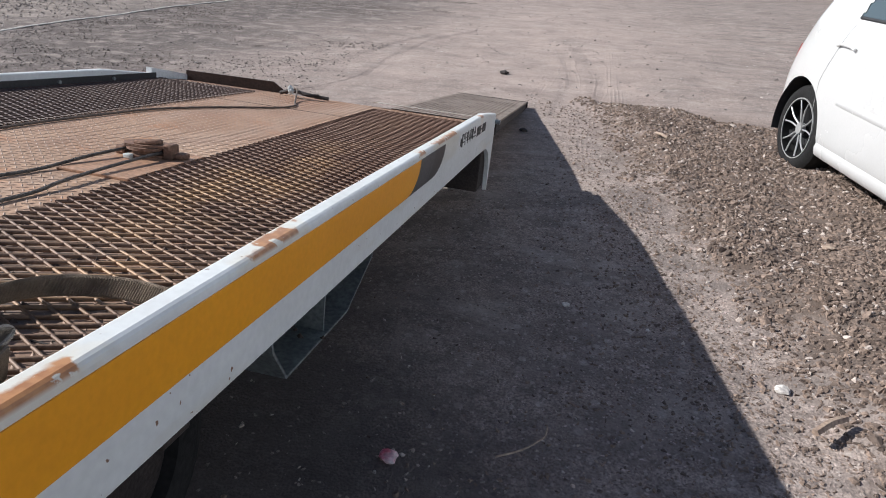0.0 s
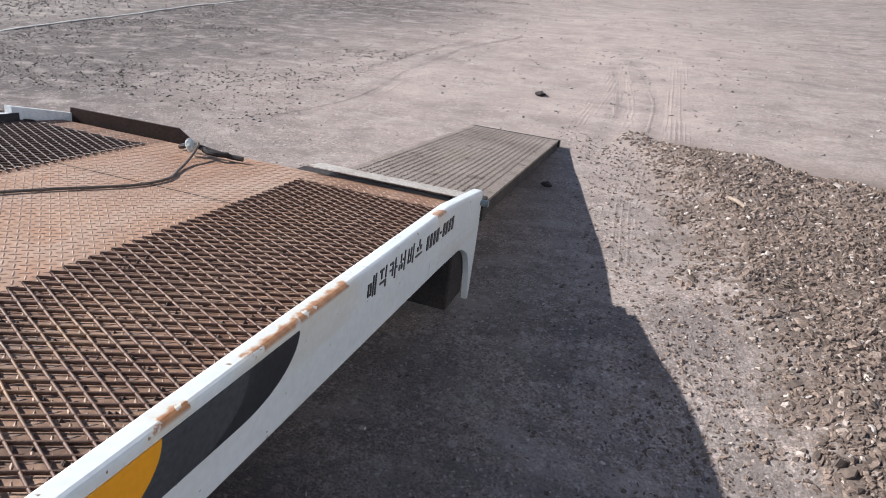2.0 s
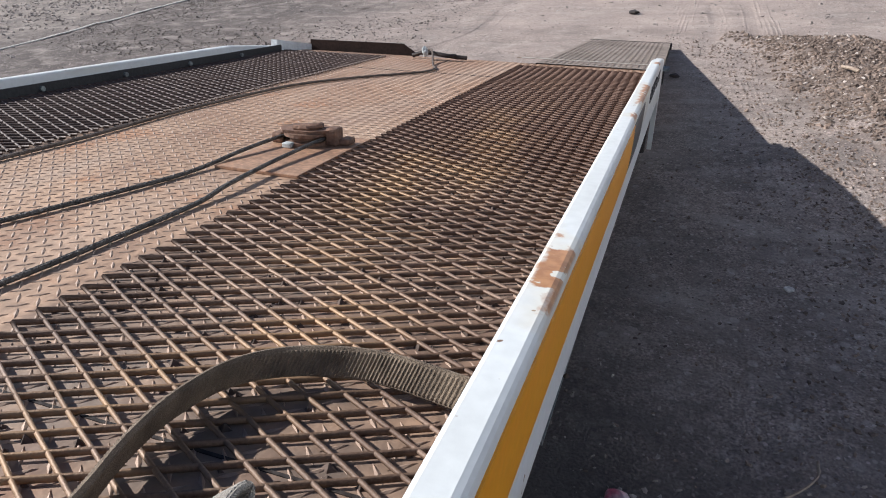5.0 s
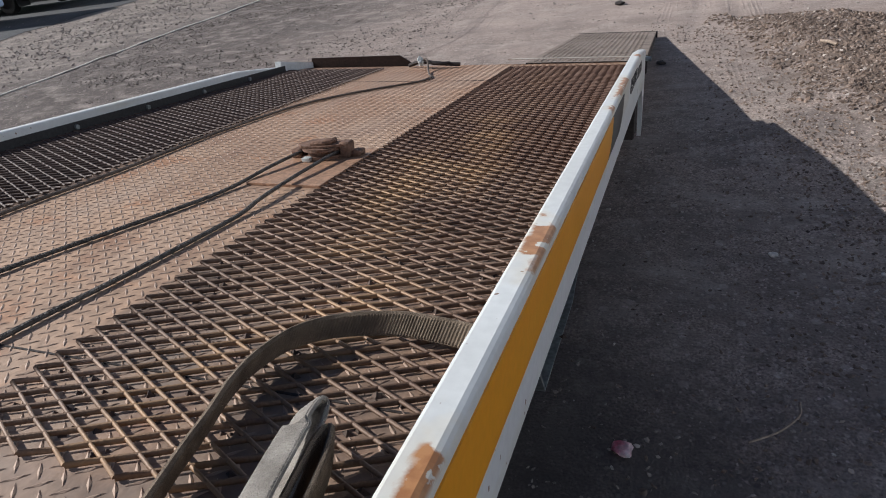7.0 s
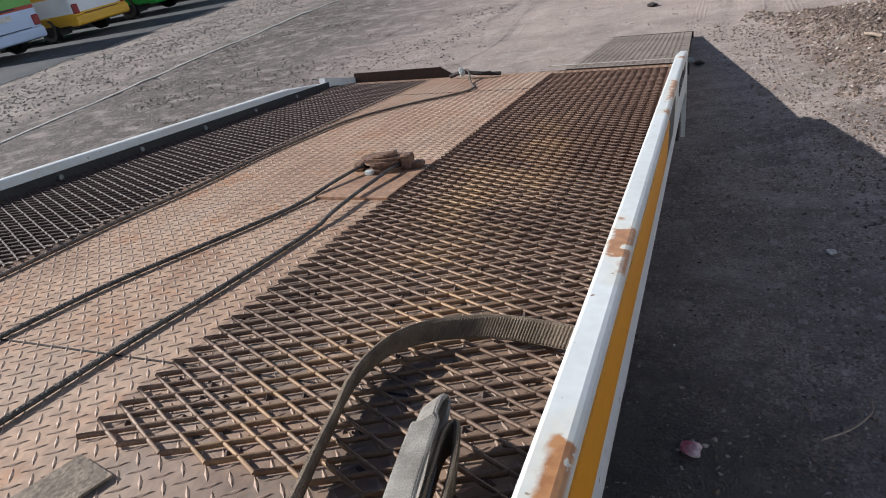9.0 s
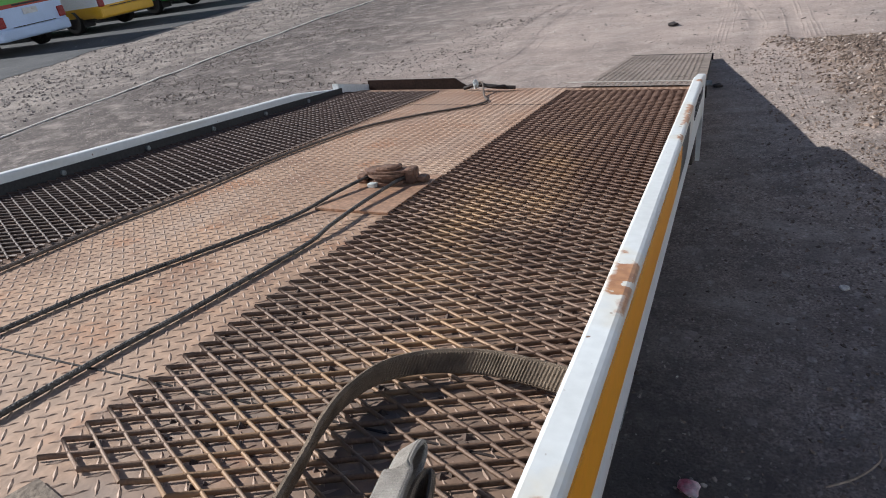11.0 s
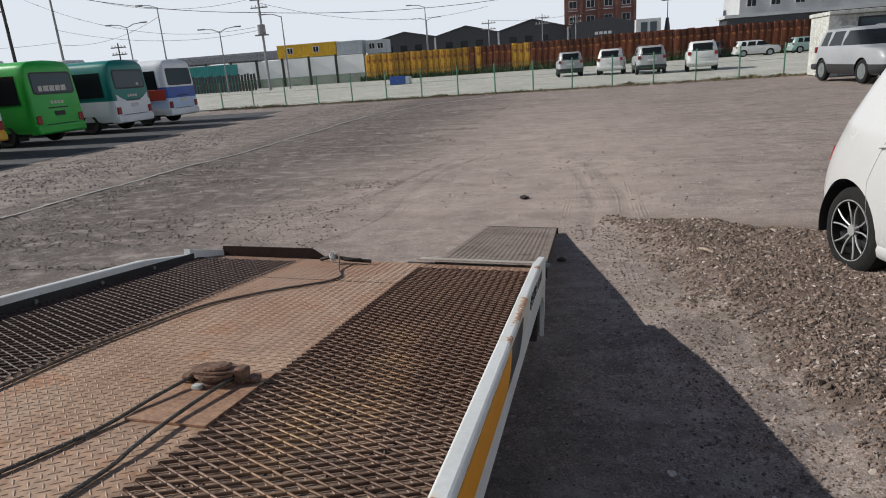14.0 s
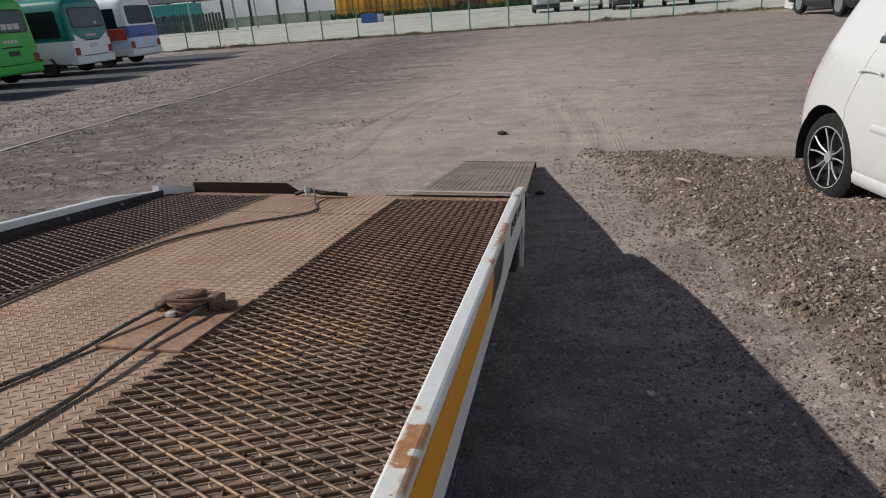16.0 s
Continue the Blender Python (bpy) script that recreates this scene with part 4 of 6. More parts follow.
# the other ramp still hangs folded down, its hinge plate standing up
left = ramp("loading_ramp", -0.68, -0.03, BED @ pose(0, 0.19, 0.030, -74, 0, 0), 0.16, "folded loading ramp hanging behind the deck, brown hinge plate up")
lip = prism(bmesh.new(), [(-0.672, 0.022), (-0.035, 0.028), (-0.03, 0.046), (-0.117, 0.099), (-0.668, 0.095)], 1, 0.136, 0.146)
lip.transform(pose(0, 0.19, 0.030, -74, 0, 0).inverted())
part("ramp_lip", lip, M_FLAP, left, "dark brown upright hinge plate")

# ---- things on the deck ----
DK = BED @ pose(0, 0, DECK_Z)
pul = empty("snatch_block", DK, "rusty cable pulley block on a smooth steel plate", "pulley")
part("base_plate", bbox(0.337, 0.541, -1.972, -1.632, 0.0005, 0.0075, 0.001), M_PLATE, pul, "smooth rust-orange steel plate")
bm = bmesh.new()
cyl(bm, (0.418, -1.725, 0.012), 2, 0.054, 0.010, 32)
cyl(bm, (0.418, -1.725, 0.034), 2, 0.054, 0.008, 32)
cyl(bm, (0.418, -1.725, 0.024), 2, 0.040, 0.016, 32)
part("sheave", bm, M_RUSTY, pul, smooth=True)
bm = bmesh.new()
prism(bm, [(0.352, -1.735), (0.378, -1.768), (0.44, -1.765), (0.482, -1.735), (0.478, -1.695), (0.415, -1.672), (0.370, -1.690)], 2, 0.039, 0.045)
part("cheek_plate", bm, M_RUSTY, pul)
bm = tube(spline([(0.40, -1.752, 0.048), (0.435, -1.748, 0.050), (0.452, -1.728, 0.052), (0.448, -1.705, 0.050)]), 0.007, 8)
part("cheek_rim", bm, M_RUSTY, pul, smooth=True)
bm = bmesh.new()
cyl(bm, (0.418, -1.722, 0.047), 2, 0.017, 0.009, 6)
part("pivot_nut", bm, M_RUSTY, pul)
for x, y, h in ((0.350, -1.735, 0.032), (0.487, -1.715, 0.050), (0.512, -1.700, 0.024)):
    part("guide_lug", bbox(x - 0.015, x + 0.015, y - 0.020, y + 0.020, 0.007, h, 0.006), M_RUSTY, pul)
part("guide_pin", tube([(0.345, -1.752, 0.015), (0.345, -1.70, 0.015)], 0.010, 8), M_DARKSTEEL, pul)
part("pad", bbox(0.388, 0.412, -1.792, -1.772, 0.0076, 0.020, 0.003), M_RAG, pul, "pale worn pad")


def deck_line(name, pts, r, material, label, cat, n=10):
    bm = tube(spline([(x, y, 0.0062 if z < 0.0135 else z) for x, y, z in pts], n), r, 8)
    ob = ob_from(name, bm, material, smooth=True)
    ob.matrix_basis = DK
    return tagged(ob, label, cat)


deck_line("winch_cable", [(0.06, -3.9, 0.012), (0.13, -3.0, 0.010), (0.169, -2.70, 0.010), (0.2, -2.486, 0.010), (0.288, -2.183, 0.010), (0.322, -2.02, 0.012), (0.343, -1.88, 0.018), (0.360, -1.775, 0.024), (0.370, -1.725, 0.024), (0.385, -1.69, 0.024), (0.418, -1.675, 0.024), (0.452, -1.69, 0.024), (0.467, -1.73, 0.024), (0.466, -1.79, 0.024), (0.460, -1.9, 0.020), (0.458, -1.98, 0.017), (0.463, -2.1, 0.014), (0.464, -2.2, 0.011), (0.447, -2.464, 0.010), (0.426, -2.66, 0.010), (0.411, -2.88, 0.011), (0.38, -3.4, 0.012), (0.35, -3.9, 0.012)], 0.0047, M_CABLE, "dark steel winch cable running round the pulley on the deck", "cable")
deck_line("slack_cable", [(-0.09, -3.8, 0.009), (-0.105, -2.9, 0.009), (-0.108, -2.5, 0.009), (-0.118, -2.2, 0.009), (-0.108, -1.9, 0.009), (-0.122, -1.55, 0.009), (-0.108, -1.25, 0.009), (-0.080, -1.0, 0.009), (0.0, -0.80, 0.009), (0.09, -0.65, 0.009), (0.18, -0.53, 0.009), (0.228, -0.44, 0.009), (0.235, -0.34, 0.009), (0.19, -0.24, 0.010), (0.15, -0.14, 0.015), (0.12, -0.06, 0.035), (0.095, -0.01, 0.05), (0.07, 0.01, 0.045)], 0.0048, M_HOSE, "dusty slack wire rope curving over the deck to the rear edge", "cable")
hook = empty("tow_hook", DK, "dark tow hook tied with a white rag at the deck edge", "hook")
part("shank", tube(spline([(-0.02, 0.03, 0.012), (0.04, 0.02, 0.030), (0.1, 0.01, 0.030), (0.2, 0.01, 0.020), (0.27, 0.02, 0.016)]), 0.010, 8), M_DARKSTEEL, hook, smooth=True)
part("jaw", tube(spline([(0.10, 0.01, 0.032), (0.135, -0.022, 0.030), (0.185, -0.022, 0.026), (0.215, 0.01, 0.024)]), 0.010, 8), M_DARKSTEEL, hook, smooth=True)
bm = bmesh.new()
bmesh.ops.create_icosphere(bm, subdivisions=3, radius=0.019)
for v in bm.verts:
    v.co *= 1 + 0.5 * noise.noise(v.co * 55)
    v.co = Vector((v.co.x * 0.8 + 0.065, v.co.y - 0.02, v.co.z * 1.3 + 0.040))
part("rag", bm, M_RAG, hook, "dirty white rag")


def webbing(name, pts, width, thick, material, label, stitch, lean=None):
    """A flat strap swept along a line, standing on edge or lying as its width vectors say."""
    raw, P, acc = spline(pts, 140), [], 0.0
    for a, b in zip(raw, raw[1:]):
        if not P or acc >= 0.0019:
            P.append(a)
            acc = 0.0
        acc += (b - a).length
    edges = {-1: [], 1: []}
    bm = bmesh.new()
    rings = []
    for i, p in enumerate(P):
        d = (P[min(i + 1, len(P) - 1)] - P[max(i - 1, 0)]).normalized()
        wv = Vector(lean(i / (len(P) - 1))).normalized()
        nv = d.cross(wv).normalized()
        tk = thick * (1.0 if i % 2 else 0.78)
        for side in (-1, 1):
            edges[side].append(p + wv * side * width / 2)
        rings.append([bm.verts.new(p + wv * a * width / 2 + nv * b * tk / 2) for a, b in ((-1, -1), (-0.9, -1.15), (0.9, -1.15), (1, -1), (1, 1), (0.9, 1.15), (-0.9, 1.15), (-1, 1))])
    for a, b in zip(rings, rings[1:]):
        for k in range(8):
            bm.faces.new((a[k], a[(k + 1) % 8], b[(k + 1) % 8], b[k]))
    bm.faces.new(rings[0])
    bm.faces.new(rings[-1])
    bmesh.ops.recalc_face_normals(bm, faces=bm.faces[:])
    ob = ob_from(name, bm, material)
    ob.matrix_basis = DK
    for side in (-1, 1):
        part("edge_binding", tube(edges[side][::3], thick * 0.42, 5), stitch, ob, smooth=True)
    return tagged(ob, label, "strap")


webbing("tie_down_strap", [(0.955, -3.300, 0.028), (0.930, -3.150, 0.028), (0.909, -3.000, 0.028), (0.890, -2.903, 0.029), (0.880, -2.856, 0.030), (0.869, -2.800, 0.030), (0.856, -2.745, 0.030), (0.853, -2.688, 0.030), (0.869, -2.628, 0.030), (0.912, -2.588, 0.030), (0.977, -2.567, 0.030), (1.030, -2.567, 0.030), (1.110, -2.580, 0.030)], 0.030, 0.008, M_STRAP, "dirty brown webbing strap looped on edge over the mesh", M_STRAP, lambda t: (0.25 + 0.1 * t, 0.35 * t, 0.9))
webbing("folded_strap", [(1.062, -3.200, 0.058), (1.034, -3.050, 0.060), (1.008, -2.915, 0.063), (0.993, -2.820, 0.064), (0.988, -2.785, 0.061), (0.989, -2.772, 0.053), (0.993, -2.785, 0.045), (1.000, -2.830, 0.041), (1.018, -2.920, 0.037), (1.070, -3.200, 0.033)], 0.027, 0.006, M_STRAP_PALE, "faded grey folded webbing strap end", M_STRAP_PALE, lambda t: (1.0, 0.15, 0.25 if t < 0.45 else 0.8))
webbing("dark_strap", [(1.055, -3.200, 0.034), (1.026, -2.950, 0.034), (1.014, -2.865, 0.035), (1.008, -2.815, 0.036), (1.017, -2.803, 0.036), (1.032, -2.855, 0.035), (1.046, -2.950, 0.034), (1.080, -3.200, 0.034)], 0.040, 0.006, M_STRAP, "dark brown strap folded on edge", M_STRAP, lambda t: (0.15, 0.1, 1.0))
tagged(ob_from("loose_plate", bbox(-0.035, 0.035, -0.05, 0.05, 0.001, 0.004, 0.0, DK @ pose(0.602, -2.952, 0.002, 0, 0, -14)), M_BOARD), "small rust-coloured metal plate lying on the deck", "metal plate")


# ---- vehicles ----
def cat_rows(rows, n):
    """Rows of equal length, smoothed with Catmull-Rom into n per step."""
    a = np.array([rows[0]] + rows + [rows[-1]], dtype=float)
    out = []
    for i in range(1, len(a) - 2):
        for k in range(n):
            t = k / n
            p0, p1, p2, p3 = a[i - 1], a[i], a[i + 1], a[i + 2]
            out.append(0.5 * (2 * p1 + (p2 - p0) * t + (2 * p0 - 5 * p1 + 4 * p2 - p3) * t * t + (3 * p1 - p0 - 3 * p2 + p3) * t ** 3))
    out.append(a[-2])
    return np.array(out)


HATCH = [(0.20, 0.93, 0.09, 3.42), (0.30, 0.985, 0.02, 3.50), (0.50, 1.0, 0.0, 3.53), (0.70, 0.995, 0.055, 3.46), (0.88, 0.97, 0.15, 3.2), (0.97, 0.935, 0.20, 2.75), (1.20, 0.84, 0.34, 2.25), (1.40, 0.73, 0.48, 1.85), (1.47, 0.55, 0.58, 1.68), (1.485, 0.0, 0.66, 1.60)]
SUV = [(0.28, 0.92, 0.12, 4.55), (0.42, 0.985, 0.02, 4.66), (0.65, 1.0, 0.0, 4.68), (0.85, 0.995, 0.03, 4.60), (1.03, 0.97, 0.06, 4.35), (1.12, 0.935, 0.09, 3.62), (1.38, 0.86, 0.18, 3.25), (1.60, 0.78, 0.30, 2.88), (1.68, 0.62, 0.40, 2.68), (1.70, 0.0, 0.55, 2.5)]


def car(name, m, rows, width, axles, wheel_r, paint_m, label, windows, glass_m, lower=None, detail=False, group=""):
    e = empty(name, m, label, "car", group)
    R = cat_rows([list(r) for r in rows], 9)
    S = 0.5 - 0.5 * np.cos(np.linspace(0, math.pi, 131))
    S = 0.55 * np.linspace(0, 1, 131) + 0.45 * S
    n_exp = 7.0
    grid = []
    for z, w, y0, y1 in R:
        row = []
        for s in S:
            sup = max(0.0, 1 - abs(2 * s - 1) ** n_exp) ** (1 / n_exp)
            row.append((0.5 * width * w * sup, y0 + s * (y1 - y0), z))
        grid.append(row)
    arch = wheel_r * (1.2 if detail else 1.14)
    belt, roof = rows[5][0], rows[7][0]

    def snap(p):
        x, y, z = p
        for ay in axles:
            d = math.hypot(y - ay, z - wheel_r)
            if arch * 0.82 < d < arch * 1.10 and abs(x) > width * 0.3 and z < belt:
                k = arch / d
                return (x, ay + (y - ay) * k, wheel_r + (z - wheel_r) * k)
        return p

    def cut(c):
        return abs(c[0]) > width * 0.3 and any(math.hypot(c[1] - ay, c[2] - wheel_r) < arch * 0.97 for ay in axles)

    def is_glass(c, smid):
        if not belt + 0.015 < c[2] < roof - 0.01:
            return False
        if c[0] > width * 0.5 * 0.60:
            y0 = np.interp(c[2], R[:, 0], R[:, 2])
            return any(a + (c[2] - belt) * 0.35 < c[1] - 0 * y0 < b - (c[2] - belt) * (0.0 if k < len(windows) - 1 else 1.35) for k, (a, b) in enumerate(windows))
        return c[0] < width * 0.5 * 0.62
    bodyv, bodyf, bverts = {}, [], []
    panes = {}

    def vid(store, verts, p):
        key = (round(p[0], 4), round(p[1], 4), round(p[2], 4))
        if key not in store:
            store[key] = len(verts)
            verts.append(p)
        return store[key]
    for i in range(len(R) - 1):
        for j in range(len(S) - 1):
            quad = [grid[i][j], grid[i][j + 1], grid[i + 1][j + 1], grid[i + 1][j]]
            c = [sum(q[k] for q in quad) / 4 for k in range(3)]
            for sgn in (1, -1):
                q2 = [(sgn * q[0], q[1], q[2]) for q in quad]
                if sgn < 0:
                    q2 = q2[::-1]
                if cut(c):
                    continue
                if is_glass(c, 0):
                    if c[0] > width * 0.5 * 0.60:
                        key = ("side_window", sgn, sum(c[1] > b for a, b in windows))
                    else:
                        key = ("rear_window" if c[1] < rows[2][3] * 0.5 else "windscreen", 0, 0)
                    store, gverts, glassf = panes.setdefault(key, ({}, [], []))
                    ids = [vid(store, gverts, (q[0] * 0.994, q[1], q[2])) for q in q2]
                    if len(set(ids)) > 2:
                        glassf.append(tuple(dict.fromkeys(ids)))
                else:
                    ids = [vid(bodyv, bverts, snap(q)) for q in q2]
                    if len(set(ids)) > 2:
                        bodyf.append(tuple(dict.fromkeys(ids)))
    mats = [paint_m] + ([lower[1]] if lower else [])
    body = pydata("body", bverts, bodyf, mats, e, smooth=True)
    if lower:
        for p in body.data.polygons:
            if p.center.z < lower[0]:
                p.material_index = 1
    for key, (store, gverts, glassf) in panes.items():
        pydata(key[0], gverts, glassf, glass_m, e, "dark tinted glass", smooth=True)
    part("underbody", bbox(-width * 0.44, width * 0.44, 0.2, rows[2][3] - 0.2, rows[0][0] - 0.02, rows[0][0] + 0.02), M_BLACKPL, e)
    for ay in axles:
        for sgn in (1, -1):
            bm = bmesh.new()
            seg = 20
            pr = []
            for k in range(seg + 1):
                a = math.pi * (k / seg) * 1.16 - 0.25
                pr.append((ay + arch * 0.985 * math.cos(a), wheel_r + arch * 0.985 * math.sin(a)))
            lo = [bm.verts.new((sgn * width * 0.30, y, z)) for y, z in pr]
            hi = [bm.verts.new((sgn * width * 0.478, y, z)) for y, z in pr]
            for k in range(seg):
                bm.faces.new((lo[k], lo[k + 1], hi[k + 1], hi[k]))
            bm.faces.new(lo)
            part("wheel_arch", bm, M_BLACKPL, e)
            xo = sgn * (width * 0.5 - (0.045 if detail else 0.02))
            t = -sgn
            prof = [(t * 0.19, wheel_r * 0.66), (t * 0.185, wheel_r * 0.93), (t * 0.165, wheel_r), (t * 0.03, wheel_r), (t * 0.008, wheel_r * 0.93), (0.0, wheel_r * 0.80), (t * 0.012, wheel_r * 0.69), (t * 0.05, wheel_r * 0.66)]
            w = part("wheel", lathe(prof, (xo, ay, wheel_r), 44), M_TYRE, e, smooth=True)
            if not detail:
                bm = cyl(bmesh.new(), (xo + t * 0.04, ay, wheel_r), 0, wheel_r * 0.66, 0.05, 20)
                part("rim", bm, M_GALV, w)
                continue
            bm = cyl(bmesh.new(), (xo + t * 0.10, ay, wheel_r), 0, wheel_r * 0.66, 0.05, 32)
            part("rim_well", bm, M_RIMDARK, w)
            part("rim", lathe([(t * 0.006, wheel_r * 0.705), (t * 0.006, wheel_r * 0.665), (t * 0.05, wheel_r * 0.655), (t * 0.05, wheel_r * 0.70)], (xo, ay, wheel_r), 44), M_RIMDARK, w, smooth=True)
            part("rim_edge", lathe([(t * 0.003, wheel_r * 0.712), (t * 0.003, wheel_r * 0.690), (t * 0.012, wheel_r * 0.690), (t * 0.012, wheel_r * 0.712)], (xo, ay, wheel_r), 44), M_ALLOY, w, smooth=True)
            part("hub", cyl(bmesh.new(), (xo + t * 0.032, ay, wheel_r), 0, 0.036, 0.03, 16), M_ALLOY, w)
            for k in range(5):
                for side in (-1, 1):
                    a0 = 2 * math.pi * k / 5 + 0.3
                    a1 = a0 + side * 0.23
                    p0 = (xo + t * 0.03, ay + 0.028 * math.cos(a0 + side * 0.4), wheel_r + 0.028 * math.sin(a0 + side * 0.4))
                    pm = (xo + t * 0.018, ay + wheel_r * 0.4 * math.cos(a1 - side * 0.02), wheel_r + wheel_r * 0.4 * math.sin(a1 - side * 0.02))
                    p1 = (xo + t * 0.012, ay + wheel_r * 0.675 * math.cos(a1 + side * 0.06), wheel_r + wheel_r * 0.675 * math.sin(a1 + side * 0.06))
                    part("spoke", tube(spline([p0, pm, p1], 4), 0.0056, 6), M_ALLOY, w)
    return e


def on_body(rows, width, y, z, sgn, out=0.004):
    """A point on the side of a car body."""
    R = cat_rows([list(r) for r in rows], 5)
    w = np.interp(z, R[:, 0], R[:, 1])
    y0, y1 = np.interp(z, R[:, 0], R[:, 2]), np.interp(z, R[:, 0], R[:, 3])
    s = min(max((y - y0) / (y1 - y0), 0.0), 1.0)
    return Vector((sgn * (0.5 * width * w * max(0.0, 1 - abs(2 * s - 1) ** 7) ** (1 / 7) + out), y, z))


CW = 1.60
M_SEAM = mat("panel_gap_shadow_line", (0.36, 0.36, 0.35), (0.30, 0.30, 0.29), scale=9, rough=0.7)
hatch_m = pose(1.976, 6.077, 0.0, 0, 0, 190)
hatch = car("hatchback_car", hatch_m, HATCH, CW, (0.53, 2.90), 0.272, M_CARWHITE, "small white hatchback with black alloy wheels parked on the dirt", [(0.84, 1.40), (1.48, 2.75)], M_GLASS_BLUE, detail=True)
for sgn in (1,):
    # door seams, handle, lamp and sill line on the visible flank
    seam = [on_body(HATCH, CW, 0.86 - 0.02 * k + (0.16 * max(0, 0.62 - z) / 0.3), z, sgn, 0.0005) for k, z in enumerate(np.linspace(0.95, 0.42, 12))]
    part("door_seam", tube(seam, 0.0016, 5), M_SEAM, hatch)
    part("door_seam", tube([on_body(HATCH, CW, 1.62, z, sgn, 0.0005) for z in np.linspace(0.95, 0.28, 10)], 0.0016, 5), M_SEAM, hatch)
    part("side_moulding", tube([on_body(HATCH, CW, y, 0.545 - 0.015 * (y - 1), sgn, -0.004) for y in np.linspace(0.98, 2.5, 12)], 0.016, 8, squash=(0.6, 1.7)), M_CARWHITE, hatch, smooth=True)
    part("door_handle", tube(spline([on_body(HATCH, CW, y, 0.835 + dz, sgn, 0.012) for y, dz in ((0.80, -0.008), (0.84, 0.002), (0.94, 0.002), (0.99, -0.008))]), 0.0095, 8), M_CARWHITE, hatch, smooth=True)
    part("side_skirt", tube([on_body(HATCH, CW, y, 0.245, sgn, -0.012) for y in np.linspace(0.86, 2.55, 14)], 0.03, 8, squash=(1.0, 1.9)), M_CARWHITE, hatch, "white flared side skirt", smooth=True)
    part("tail_lamp", tube([on_body(HATCH, CW, 0.150 + 0.10 * t, 0.66 + 0.22 * t, sgn, -0.012) for t in np.linspace(0, 0.4, 6)], 0.021, 8, squash=(0.8, 1.0)), M_REDLAMP, hatch, smooth=True)
    part("window_trim", tube([on_body(HATCH, CW, y, 0.985, sgn, -0.002) for y in np.linspace(0.86, 2.6, 16)], 0.010, 6), M_BLACKPL, hatch)
    part("quarter_pillar", tube([on_body(HATCH, CW, 1.42 + 0.04 * t, 1.0 + 0.36 * t, sgn, 0.0) for t in np.linspace(0, 1, 8)], 0.010, 6), M_BLACKPL, hatch)

SILVER = paint("silver_car_paint", (0.36, 0.37, 0.375), 0.3)
GREYSILVER = paint("dusty_grey_silver_paint", (0.33, 0.34, 0.35), 0.4)
WHITEP = paint("white_suv_paint", (0.66, 0.66, 0.645), 0.3)
DARKG = paint("dark_green_paint", (0.03, 0.045, 0.042), 0.3)
CHARC = paint("charcoal_paint", (0.05, 0.05, 0.055), 0.4)
GREENISH = paint("pale_green_car_paint", (0.28, 0.40, 0.36), 0.3)


def suv(x, y, turn, pm, label, low=True, gl=M_GLASS_DARK, rot_lamps=True, k=1.0, grp="parked cars"):
    rows = [(z * k, w, a, b) for z, w, a, b in SUV]
    e = car("suv_car", pose(x, y, 0.02, 0, 0, turn), rows, 1.84, (0.85, 3.55), 0.36, pm, label, [(0.55, 1.1), (1.18, 2.05), (2.12, 3.6)], gl, lower=(0.58, M_BLACKPL) if low else None, group=grp)
    for s in (-1, 1):
        part("tail_lamp", bbox(s * 0.74 - 0.09, s * 0.74 + 0.09, 0.05, 0.15, 0.92 * k, 1.12 * k, 0.03), M_REDLAMP, e)
        part("roof_rail", tube([(s * 0.60, 0.8, 1.66 * k), (s * 0.62, 1.2, 1.73 * k), (s * 0.62, 2.0, 1.73 * k), (s * 0.60, 2.4, 1.66 * k)], 0.02, 6), M_GALV, e)
    part("number_plate", bbox(-0.26, 0.26, -0.012, 0.01, 0.80 * k, 0.92 * k), M_WHITE_PLAIN, e)
    part("rear_bumper", bbox(-0.88, 0.88, -0.04, 0.3, 0.36, 0.56, 0.05), M_BLACKPL if low else pm, e)
    return e


suv(-0.95, 48.5, 4, SILVER, "silver estate car with dark lower trim in the concrete lot")
suv(1.65, 47.0, -6, WHITEP, "white sport utility car seen from behind in the concrete lot", False)
suv(3.98, 43.2, 0, SILVER, "pale silver off-road car with grey bumper in the lot")
suv(6.85, 43.0, -7, WHITEP, "large white sport utility car seen from behind", False, k=1.03)
suv(16.4, 80.0, -90, WHITEP, "white sport utility car parked sideways by the rusty wall", False)
suv(22.6, 82.0, -84, GREENISH, "pale green car parked near the rusty wall", False)
suv(12.9, 84.0, -40, CHARC, "dark car parked by the rusty wall", False)
suv(15.5, 86.5, -20, CHARC, "dark van parked by the rusty wall", False, k=1.12)
suv(8.62, 26.95, -175, GREYSILVER, "muddy silver sport utility car beside the white site cabin")
suv(12.6, 20.6, 90, DARKG, "dark green van parked beside the silver car", False, k=1.15)


def rounded_rect(w, h, r, n=5):
    pts = []
    for cx, cy, a0 in ((w / 2 - r, h / 2 - r, 0), (-w / 2 + r, h / 2 - r, 90), (-w / 2 + r, -h / 2 + r, 180), (w / 2 - r, -h / 2 + r, 270)):
        for k in range(n + 1):
            a = radians(a0 + 90 * k / n)
            pts.append((cx + r * math.cos(a), cy + r * math.sin(a)))
    return pts


